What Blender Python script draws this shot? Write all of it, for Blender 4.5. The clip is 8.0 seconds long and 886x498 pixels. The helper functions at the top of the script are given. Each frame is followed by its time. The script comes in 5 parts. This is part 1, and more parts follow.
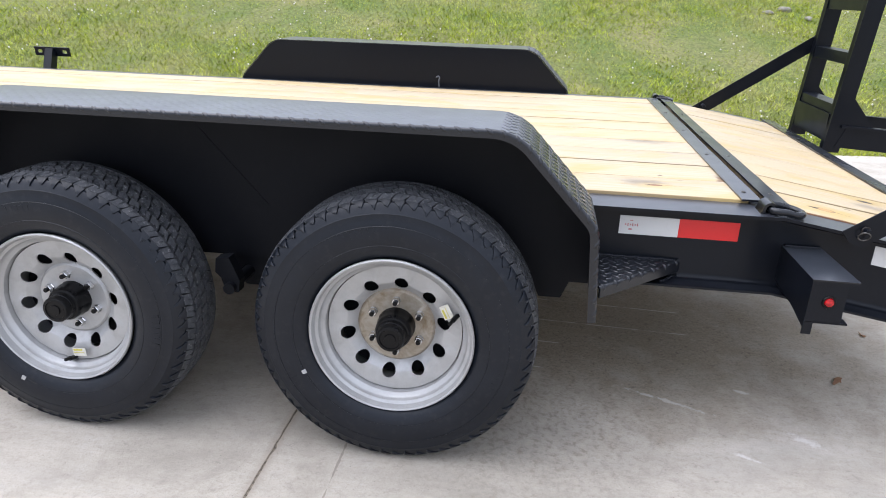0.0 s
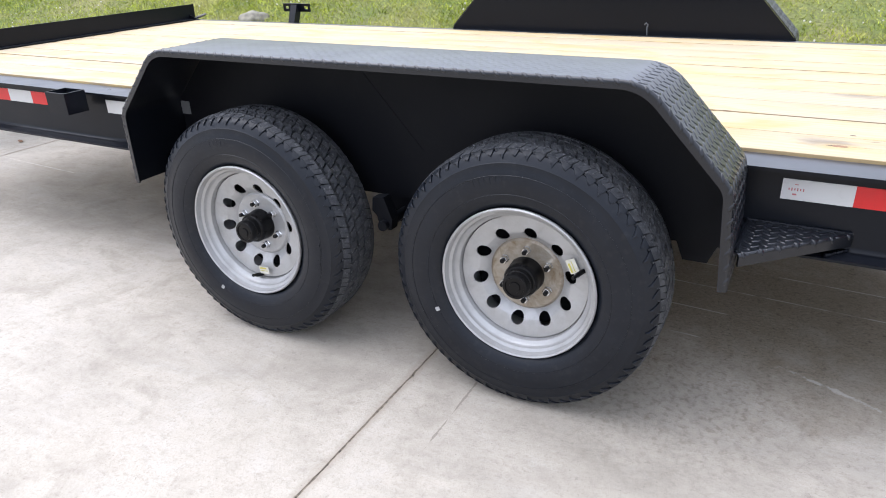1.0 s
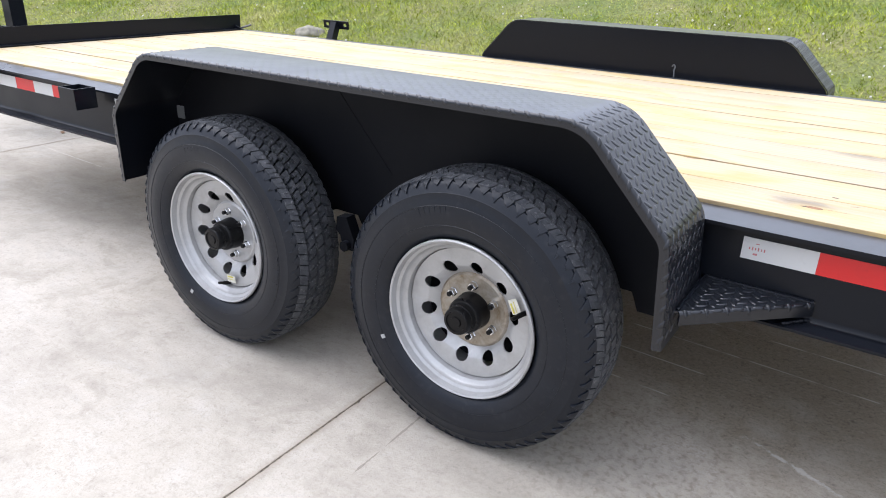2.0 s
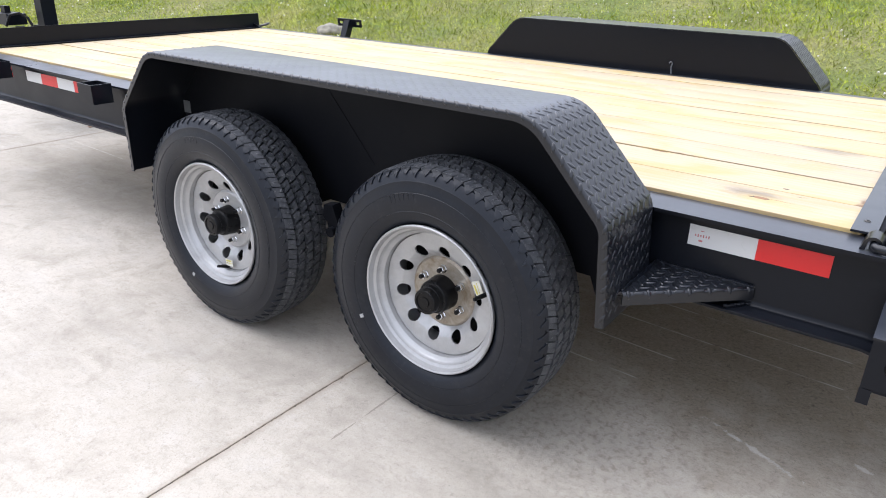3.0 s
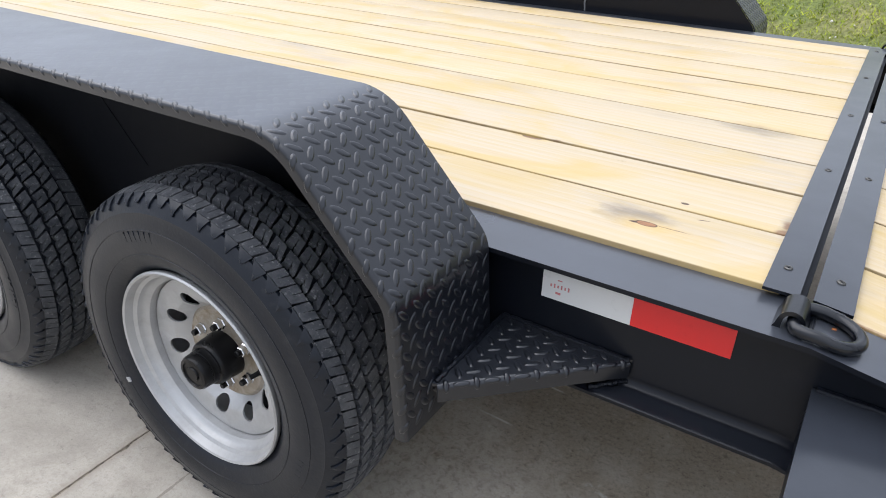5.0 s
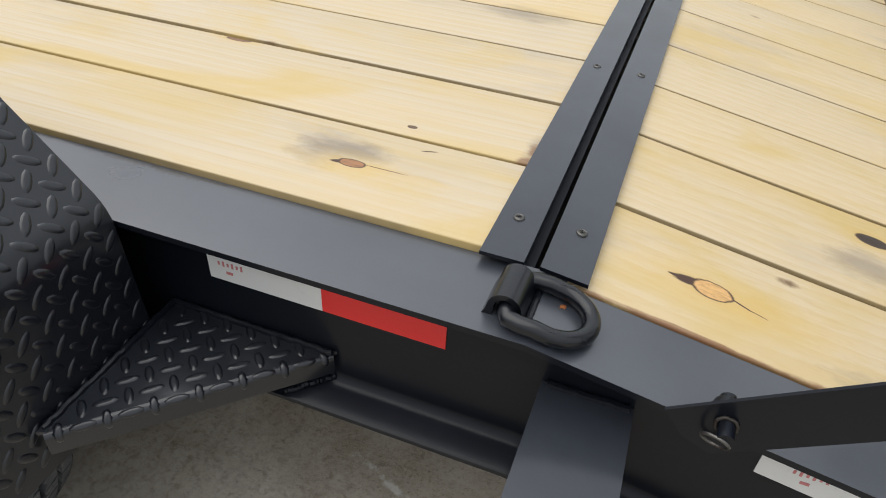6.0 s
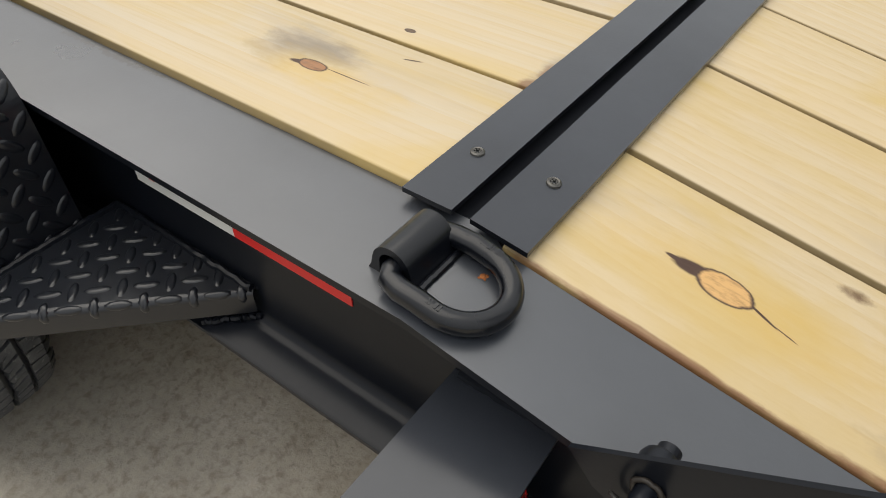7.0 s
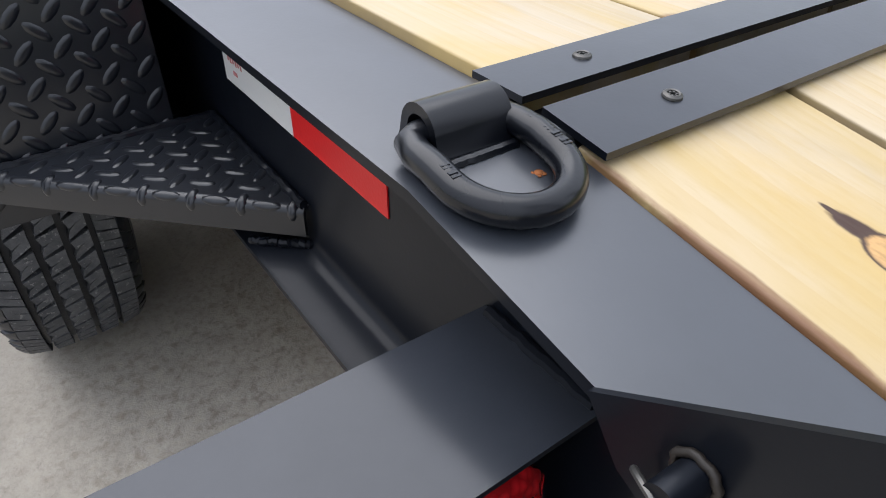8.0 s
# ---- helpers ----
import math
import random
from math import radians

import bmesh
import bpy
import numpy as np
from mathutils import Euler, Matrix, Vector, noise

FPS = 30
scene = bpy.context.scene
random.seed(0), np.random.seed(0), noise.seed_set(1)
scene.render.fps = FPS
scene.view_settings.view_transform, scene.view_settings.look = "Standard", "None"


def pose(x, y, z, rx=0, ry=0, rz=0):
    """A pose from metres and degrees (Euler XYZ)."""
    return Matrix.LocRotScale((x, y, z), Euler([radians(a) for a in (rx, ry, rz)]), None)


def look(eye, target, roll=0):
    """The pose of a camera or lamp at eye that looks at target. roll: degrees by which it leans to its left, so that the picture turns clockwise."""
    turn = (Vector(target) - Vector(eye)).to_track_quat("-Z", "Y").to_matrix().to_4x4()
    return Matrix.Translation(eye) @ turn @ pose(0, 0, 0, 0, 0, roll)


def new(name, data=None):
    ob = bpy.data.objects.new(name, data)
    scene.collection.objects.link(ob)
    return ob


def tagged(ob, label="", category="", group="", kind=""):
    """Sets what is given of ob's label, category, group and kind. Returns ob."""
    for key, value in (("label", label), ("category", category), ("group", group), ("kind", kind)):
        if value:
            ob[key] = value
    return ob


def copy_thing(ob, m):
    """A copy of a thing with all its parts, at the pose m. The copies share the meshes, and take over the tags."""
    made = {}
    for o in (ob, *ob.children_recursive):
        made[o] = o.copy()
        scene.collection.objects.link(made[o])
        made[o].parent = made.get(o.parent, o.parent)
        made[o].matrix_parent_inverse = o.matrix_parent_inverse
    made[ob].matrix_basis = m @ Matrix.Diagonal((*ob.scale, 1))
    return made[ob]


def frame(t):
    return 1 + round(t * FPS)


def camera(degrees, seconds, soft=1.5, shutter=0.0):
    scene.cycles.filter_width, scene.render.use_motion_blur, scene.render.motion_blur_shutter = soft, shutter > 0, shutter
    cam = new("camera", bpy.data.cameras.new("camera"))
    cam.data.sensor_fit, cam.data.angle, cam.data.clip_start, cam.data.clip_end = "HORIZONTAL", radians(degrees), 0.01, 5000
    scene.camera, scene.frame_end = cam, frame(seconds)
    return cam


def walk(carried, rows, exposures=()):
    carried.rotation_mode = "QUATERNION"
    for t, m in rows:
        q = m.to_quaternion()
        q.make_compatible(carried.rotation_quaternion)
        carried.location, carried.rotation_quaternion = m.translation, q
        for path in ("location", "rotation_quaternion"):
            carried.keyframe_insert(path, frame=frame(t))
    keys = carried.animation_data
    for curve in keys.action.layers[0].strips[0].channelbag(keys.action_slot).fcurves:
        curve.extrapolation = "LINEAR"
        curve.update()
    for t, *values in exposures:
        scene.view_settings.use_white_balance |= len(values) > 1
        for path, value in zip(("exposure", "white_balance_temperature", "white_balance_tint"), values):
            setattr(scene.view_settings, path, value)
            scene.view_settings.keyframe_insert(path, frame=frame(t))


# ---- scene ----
cam = camera(65.5, 8.0, soft=1.0)
PATH = [
    (0, (0.316, -1.789, 1.194), (0.072, 0.066, 0.487), 1.5),
    (0.2, (0.354, -1.762, 1.187), (-0.066, 0.026, 0.396), -0.6),
    (0.5, (0.433, -1.772, 1.171), (-0.213, -0.072, 0.338), -2.8),
    (0.8, (0.519, -1.774, 1.191), (-0.296, -0.15, 0.356), -2.3),
    (1, (0.578, -1.745, 1.196), (-0.294, -0.148, 0.367), -2.1),
    (1.5, (0.702, -1.607, 1.194), (-0.241, -0.035, 0.396), -0.6),
    (1.7, (0.737, -1.558, 1.186), (-0.247, 0.005, 0.417), 0.6),
    (2.8, (0.949, -1.577, 1.202), (-0.123, -0.071, 0.439), 1.4),
    (3, (0.984, -1.576, 1.209), (-0.107, -0.09, 0.434), 1.1),
    (3.5, (0.984, -1.54, 1.2), (-0.134, -0.087, 0.401), 0.9),
    (4, (0.907, -1.327, 1.185), (-0.208, 0.119, 0.369), 0.7),
    (4.2, (0.879, -1.2, 1.206), (-0.229, 0.247, 0.382), 0.9),
    (5.3, (0.956, -0.8, 1.218), (0.166, 0.706, 0.164), 1.2),
    (5.5, (0.966, -0.7, 1.202), (0.3, 0.822, 0.089), 1.9),
    (6, (1.021, -0.507, 1.153), (0.51, 0.976, -0.087), 3.1),
    (6.5, (1.11, -0.306, 1.077), (0.481, 1.03, -0.271), 3.4),
    (6.8, (1.14, -0.277, 1.066), (0.435, 0.991, -0.311), 2.4),
    (7, (1.162, -0.279, 1.043), (0.29, 0.884, -0.331), -0.5),
    (7.2, (1.187, -0.283, 1.013), (0.164, 0.795, -0.325), 0.7),
    (7.5, (1.207, -0.252, 0.996), (0.05, 0.755, -0.288), 1.6),
    (7.7, (1.201, -0.223, 0.954), (-0.017, 0.756, -0.293), 0.6),
    (8, (1.208, -0.205, 0.863), (-0.11, 0.724, -0.319), -0.0),
]
walk(cam, [(t, look(eye, target, roll)) for t, eye, target, roll in PATH], exposures=[(0.0, 1.00, 6080, 16), (1.0, 1.06, 6080, 16), (4.0, 0.97, 6180, 16), (5.5, 0.66, 6230, 11), (6.5, 0.40, 7250, 9), (7.2, 0.41, 7150, 10), (8.0, 0.76, 6300, 13)])

# world, sun and exposure
world = bpy.data.worlds.new("overcast_sky")
scene.world = world
world.use_nodes = True
wn = world.node_tree
sky = wn.nodes.new("ShaderNodeTexSky")
sky.sky_type = "NISHITA"
sky.sun_disc = False
SUN_UP, SUN_ROUND = radians(64), radians(266)
sky.sun_elevation, sky.sun_rotation = SUN_UP, SUN_ROUND
sky.air_density, sky.dust_density, sky.ozone_density = 1.0, 9.0, 1.5
cloud = wn.nodes.new("ShaderNodeHueSaturation")
cloud.inputs["Saturation"].default_value = 0.7
wn.links.new(sky.outputs[0], cloud.inputs["Color"])
# a closed cloud deck, brighter overhead than at the horizon
up = wn.nodes.new("ShaderNodeSeparateXYZ")
wn.links.new(wn.nodes.new("ShaderNodeTexCoord").outputs["Generated"], up.inputs[0])
height = wn.nodes.new("ShaderNodeMapRange")
wn.links.new(up.outputs[2], height.inputs[0])
cover = wn.nodes.new("ShaderNodeMix")
cover.data_type = "RGBA"
cover.inputs[6].default_value = (3.6, 3.9, 4.4, 1)
cover.inputs[7].default_value = (7.6, 8.15, 9.0, 1)
wn.links.new(height.outputs[0], cover.inputs["Factor"])
deck = wn.nodes.new("ShaderNodeMix")
deck.data_type = "RGBA"
deck.inputs["Factor"].default_value = 0.94
wn.links.new(cloud.outputs[0], deck.inputs[6])
wn.links.new(cover.outputs[2], deck.inputs[7])
wn.links.new(deck.outputs[2], wn.nodes["Background"].inputs[0])
wn.nodes["Background"].inputs[1].default_value = 0.13
sun = new("sun", bpy.data.lights.new("sun", "SUN"))
sun.data.energy, sun.data.angle, sun.data.color = 1.3, radians(72), (1.0, 0.985, 0.96)
sun_dir = Vector((math.sin(SUN_ROUND) * math.cos(SUN_UP), math.cos(SUN_ROUND) * math.cos(SUN_UP), math.sin(SUN_UP)))
sun.matrix_world = look(sun_dir * 40, (0, 0, 0))


# ---- materials ----
class Nodes:
    """A small helper for writing node materials."""

    def __init__(self, name):
        self.mat = bpy.data.materials.new(name)
        self.mat.use_nodes = True
        self.tree = self.mat.node_tree
        self.bsdf = self.tree.nodes["Principled BSDF"]

    def add(self, kind, operation=""):
        n = self.tree.nodes.new("ShaderNode" + kind)
        if operation:
            n.operation = operation
        return n

    def link(self, a, b):
        if isinstance(a, bpy.types.NodeSocket):
            self.tree.links.new(a, b)
        else:
            b.default_value = a

    def math(self, op, a, b=0.0, c=0.0, clamp=False):
        n = self.add("Math", op)
        n.use_clamp = clamp
        for v, s in zip((a, b, c), n.inputs):
            self.link(v, s)
        return n.outputs[0]

    def coords(self, kind="Object"):
        return self.add("TexCoord").outputs[kind]

    def scaled(self, vec, scale):
        n = self.add("Mapping")
        self.link(vec, n.inputs["Vector"])
        n.inputs["Scale"].default_value = scale
        return n.outputs[0]

    def noise(self, vec, scale, detail=4, rough=0.55, distort=0.0):
        n = self.add("TexNoise")
        self.link(vec, n.inputs["Vector"])
        n.inputs["Scale"].default_value, n.inputs["Detail"].default_value = scale, detail
        n.inputs["Roughness"].default_value, n.inputs["Distortion"].default_value = rough, distort
        return n.outputs[0]

    def voronoi(self, vec, scale):
        n = self.add("TexVoronoi")
        self.link(vec, n.inputs["Vector"])
        n.inputs["Scale"].default_value = scale
        return n.outputs["Distance"]

    def ramp(self, fac, a, b, lo=0.0, hi=1.0):
        n = self.add("MapRange")
        for v, s in zip((fac, a, b, lo, hi), n.inputs):
            self.link(v, s)
        return n.outputs[0]

    def mix(self, fac, a, b, blend="MIX"):
        n = self.add("Mix")
        n.data_type, n.blend_type = "RGBA", blend
        self.link(fac, n.inputs["Factor"])
        for v, s in ((a, n.inputs[6]), (b, n.inputs[7])):
            if isinstance(v, tuple):
                s.default_value = (*v, 1)
            else:
                self.link(v, s)
        return n.outputs[2]

    def bump(self, height, strength, distance=0.01):
        n = self.add("Bump")
        n.inputs["Strength"].default_value, n.inputs["Distance"].default_value = strength, distance
        self.link(height, n.inputs["Height"])
        self.link(n.outputs[0], self.bsdf.inputs["Normal"])

    def done(self, color, rough, metal=0.0, spec=0.5, sheen=0.0, coat=0.0):
        self.bsdf.inputs["Sheen Weight"].default_value = sheen
        self.bsdf.inputs["Sheen Roughness"].default_value = 0.45
        self.bsdf.inputs["Coat Weight"].default_value = coat
        self.bsdf.inputs["Coat Roughness"].default_value = 0.19
        self.bsdf.inputs["Coat IOR"].default_value = 1.46
        if isinstance(color, tuple):
            self.bsdf.inputs["Base Color"].default_value = (*color, 1)
        else:
            self.link(color, self.bsdf.inputs["Base Color"])
        self.link(rough, self.bsdf.inputs["Roughness"])
        self.bsdf.inputs["Metallic"].default_value = metal
        self.bsdf.inputs["Specular IOR Level"].default_value = spec
        return self.mat


def black_paint(name="black_paint", base=(0.0042, 0.0054, 0.0085), rough=0.36, spec=0.10, coat=0.26, sky_film=0.12, scuffs=()):
    m = Nodes(name)
    p = m.coords()
    big, fine = m.noise(p, 5.0, 5), m.noise(p, 240.0, 2)
    dust = m.ramp(m.noise(p, 26.0, 6, 0.7), 0.55, 0.8)
    col = m.mix(m.math("MULTIPLY", dust, 0.12), base, (0.028, 0.027, 0.026))
    # pale film on up faces: some dust, plus sky brightness put into the colour
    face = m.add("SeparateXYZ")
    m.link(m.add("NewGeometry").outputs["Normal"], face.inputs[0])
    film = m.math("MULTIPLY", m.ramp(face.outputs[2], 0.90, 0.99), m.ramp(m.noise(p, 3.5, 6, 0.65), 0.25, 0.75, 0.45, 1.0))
    col = m.mix(m.math("MULTIPLY", film, sky_film), col, (0.079, 0.088, 0.106))
    if scuffs:
        xyz = m.add("SeparateXYZ")
        m.link(p, xyz.inputs[0])
        rag = m.math("MULTIPLY", m.math("SUBTRACT", m.noise(p, 130.0, 5, 0.75), 0.5), 4.5)
        for cx, cy, a, b in scuffs:
            d = ellipse(m, xyz.outputs[0], xyz.outputs[1], cx, cy, a, b, rag)
            col = m.mix(m.ramp(d, 0.6, 1.0, 0.8, 0), col, (0.016, 0.014, 0.012))
    m.bump(m.math("ADD", m.math("MULTIPLY", fine, 0.35), big), 0.05, 0.003)
    return m.done(col, m.ramp(big, 0.3, 0.75, rough - 0.06, rough + 0.10), 0, spec, coat=coat)


def rubber():
    m = Nodes("tyre_rubber")
    p = m.coords()
    dust = m.ramp(m.noise(p, 9.0, 7, 0.65), 0.42, 0.75)
    streak = m.ramp(m.noise(m.scaled(p, (60, 12, 60)), 1.0, 4), 0.55, 0.8)
    col = m.mix(m.math("MULTIPLY", dust, 0.45), (0.0036, 0.0056, 0.0100), (0.0110, 0.0140, 0.0195))
    col = m.mix(m.math("MULTIPLY", streak, 0.25), col, (0.048, 0.048, 0.049))
    m.bump(m.noise(p, 180.0, 3), 0.12, 0.003)
    return m.done(col, m.ramp(dust, 0, 1, 0.30, 0.48), 0, 0.34)


def dusty_tread():
    m = Nodes("dusty_tread_rubber")
    p = m.coords()
    dust = m.ramp(m.noise(p, 34.0, 7, 0.75), 0.40, 0.70)
    fleck = m.ramp(m.noise(p, 120.0, 4, 0.7), 0.58, 0.66, 0, 0.75)
    col = m.mix(dust, (0.032, 0.035, 0.041), (0.098, 0.100, 0.105))
    col = m.mix(fleck, col, (0.20, 0.20, 0.20))
    m.bump(m.noise(p, 260.0, 3), 0.2, 0.002)
    return m.done(col, m.ramp(dust, 0, 1, 0.55, 0.8), 0, 0.45)


def silver_paint():
    m = Nodes("silver_wheel_paint")
    p = m.coords()
    n = m.noise(p, 12.0, 6, 0.7)
    col = m.mix(m.ramp(n, 0.45, 0.75), (0.42, 0.42, 0.415), (0.33, 0.325, 0.315))
    m.bump(m.noise(p, 220.0, 2), 0.06, 0.002)
    return m.done(col, m.ramp(n, 0.3, 0.7, 0.36, 0.5), 0.45)


def stained_metal():
    m = Nodes("stained_bare_metal")
    p = m.coords()
    n = m.noise(p, 22.0, 6, 0.7, 0.6)
    col = m.mix(m.ramp(n, 0.38, 0.66), (0.36, 0.33, 0.28), (0.21, 0.16, 0.10))
    return m.done(col, m.ramp(n, 0.3, 0.7, 0.3, 0.55), 0.5)


def plain(name, color, rough, metal=0.0, grain=60.0, amount=0.12, spec=0.5):
    m = Nodes(name)
    p = m.coords()
    n = m.noise(p, grain, 4)
    dark = tuple(c * (1 - 2 * amount) for c in color)
    m.bump(n, 0.05, 0.002)
    return m.done(m.mix(m.ramp(n, 0.35, 0.7), color, dark), m.ramp(n, 0.3, 0.7, rough - 0.04, rough + 0.06), metal, spec)


def ellipse(m, x, y, cx, cy, a, b, wob):
    dx = m.math("DIVIDE", m.math("SUBTRACT", x, cx), a)
    dy = m.math("DIVIDE", m.math("SUBTRACT", y, cy), b)
    d = m.math("SQRT", m.math("ADD", m.math("MULTIPLY", dx, dx), m.math("MULTIPLY", dy, dy)))
    return m.math("ADD", d, wob)


def pine():
    m = Nodes("treated_pine")
    p = m.coords()
    rnd = m.add("ObjectInfo").outputs["Random"]
    off = m.add("CombineXYZ")
    m.link(m.math("MULTIPLY", rnd, 71.0), off.inputs[0])
    m.link(m.math("MULTIPLY", rnd, 13.0), off.inputs[1])
    q = m.add("VectorMath", "ADD")
    m.link(p, q.inputs[0])
    m.link(off.outputs[0], q.inputs[1])
    q = q.outputs[0]
    xyz = m.add("SeparateXYZ")
    m.link(p, xyz.inputs[0])
    x, y = xyz.outputs[0], xyz.outputs[1]
    warp = m.noise(m.scaled(q, (1.3, 7, 7)), 1.0, 3)
    rings = m.add("TexWave")
    rings.wave_type, rings.bands_direction, rings.wave_profile = "BANDS", "Y", "SAW"
    rings.inputs["Scale"].default_value = 5.0
    rings.inputs["Distortion"].default_value = 9.0
    rings.inputs["Detail"].default_value = 3.0
    rings.inputs["Detail Scale"].default_value = 0.6
    m.link(m.scaled(q, (0.22, 2.6, 2.6)), rings.inputs["Vector"])
    grain = m.noise(m.scaled(q, (5, 190, 190)), 1.0, 5, 0.6)
    board = m.mix(rnd, (0.522, 0.420, 0.268), (0.470, 0.398, 0.290))
    col = m.mix(m.math("MULTIPLY", m.ramp(rings.outputs[1], 0.15, 1.0), 0.36), board, (0.465, 0.322, 0.140))
    col = m.mix(m.ramp(grain, 0.50, 0.78, 0, 0.30), col, (0.40, 0.275, 0.115))
    col = m.mix(m.ramp(warp, 0.50, 0.72, 0, 0.50), col, (0.520, 0.385, 0.195))
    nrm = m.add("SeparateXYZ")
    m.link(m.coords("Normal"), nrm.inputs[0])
    # plank sides: olive-brown edge wood, darkened further for the shade in the gaps
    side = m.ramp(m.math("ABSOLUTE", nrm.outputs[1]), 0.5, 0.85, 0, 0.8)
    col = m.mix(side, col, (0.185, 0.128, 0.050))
    # weathered grey smudges and small scattered knots
    smudge = m.ramp(m.noise(m.scaled(q, (2.2, 7.5, 5)), 1.0, 4, 0.6), 0.57, 0.74, 0, 0.52)
    col = m.mix(smudge, col, (0.32, 0.27, 0.22))
    small = m.math("ADD", m.voronoi(m.scaled(q, (2.1, 4.5, 3)), 1.0), m.math("MULTIPLY", m.math("SUBTRACT", m.noise(p, 120.0, 4, 0.7), 0.5), 0.03))
    col = m.mix(m.ramp(small, 0.018, 0.040, 0.90, 0), col, (0.11, 0.055, 0.022))
    amber = m.ramp(m.noise(m.scaled(q, (2.6, 6.5, 5)), 1.0, 4, 0.55, 1.1), 0.46, 0.68, 0, 0.74)
    col = m.mix(amber, col, (0.480, 0.342, 0.122))
    wob = m.math("MULTIPLY", m.math("SUBTRACT", m.noise(m.scaled(p, (60, 90, 60)), 1.0, 4), 0.5), 0.7)
    soft = m.math("MULTIPLY", m.math("SUBTRACT", m.noise(m.scaled(p, (18, 40, 20)), 1.0, 5, 0.65), 0.5), 1.6)
    for cx, cy, a, b in ((0.622, 0.196, 0.070, 0.042), (0.600, 0.172, 0.045, 0.040), (0.660, 0.195, 0.05, 0.03), (0.72, 0.80, 0.10, 0.045), (1.30, 0.31, 0.07, 0.04), (0.865, 0.300, 0.02, 0.05), (1.33, 0.09, 0.09, 0.03)):
        d = ellipse(m, x, y, cx, cy, a, b, soft)
        col = m.mix(m.ramp(d, 0.25, 1.0, 0.60, 0), col, (0.20, 0.165, 0.125))
    for cx, cy, a, b in ((0.670, 0.158, 0.110, 0.034), (1.130, 0.142, 0.150, 0.046), (1.313, 0.377, 0.05, 0.025), (0.30, 0.445, 0.05, 0.018)):
        halo = ellipse(m, x, y, cx, cy, a, b, soft)
        col = m.mix(m.ramp(halo, 0.2, 1.1, 0.62, 0), col, (0.500, 0.335, 0.092))
    # bark pocket and checks that run out of the knots
    fine_wob = m.math("MULTIPLY", wob, 0.7)
    for cx, cy, a, b, bend in ((1.087, 0.1470, 0.0160, 0.0066, 0.05), (1.145, 0.1405, 0.0130, 0.0012, -0.35), (1.166, 0.1350, 0.0090, 0.0006, -0.22), (1.073, 0.1470, 0.0100, 0.0022, 0.0), (0.641, 0.1640, 0.0120, 0.0038, 0.2),
                               (0.700, 0.1690, 0.0300, 0.0006, 0.0), (0.735, 0.2350, 0.0100, 0.0012, 0.3)):
        yy = m.math("SUBTRACT", y, m.math("MULTIPLY", m.math("SUBTRACT", x, cx), bend))
        d = ellipse(m, x, yy, cx, cy, a, b, fine_wob)
        col = m.mix(m.ramp(d, 0.92, 1.25, 1.0, 0), col, (0.046, 0.017, 0.007))
    for cx, cy, a, b, core in ((0.656, 0.1660, 0.0180, 0.0085, (0.30, 0.140, 0.060)), (1.1135, 0.1450, 0.0235, 0.0140, (0.56, 0.33, 0.125)), (1.313, 0.377, 0.022, 0.011, (0.035, 0.018, 0.010)),
                              (0.30, 0.445, 0.022, 0.007, (0.20, 0.10, 0.05)), (0.688, 0.290, 0.007, 0.004, (0.10, 0.06, 0.03)), (0.455, 0.450, 0.005, 0.004, (0.05, 0.03, 0.02))):
        d = ellipse(m, x, y, cx, cy, a, b, m.math("MULTIPLY", wob, 0.58))
        col = m.mix(m.ramp(d, 1.0, 1.16 if b < 0.012 else 1.09, 1, 0), col, (0.050, 0.022, 0.010))
        heart = m.mix(m.ramp(m.noise(m.scaled(p, (70, 210, 80)), 1.0, 5, 0.7), 0.45, 0.7), core, tuple(c * 0.55 for c in core))
        col = m.mix(m.ramp(d, 0.86, 0.98, 1, 0), col, heart)
    # bark left on the edge of the first tail plank
    for cx, cy, a, b in ((1.34, 0.0625, 0.22, 0.0060), (1.10, 0.0620, 0.14, 0.0040), (1.17, 0.0600, 0.10, 0.0042), (1.34, 0.0605, 0.12, 0.0085), (0.99, 0.0600, 0.03, 0.0032), (1.06, 0.0600, 0.05, 0.0026), (0.866, 0.268, 0.024, 0.016), (0.862, 0.300, 0.012, 0.020)):
        d = ellipse(m, x, y, cx, cy, a, b, soft)
        col = m.mix(m.ramp(d, 0.5, 1.0, 0.75, 0), col, (0.170, 0.075, 0.030))
    m.bump(m.math("ADD", grain, m.math("MULTIPLY", rings.outputs[1], 0.5)), 0.16, 0.002)
    return m.done(col, m.ramp(grain, 0.3, 0.7, 0.48, 0.64), 0, 0.55)


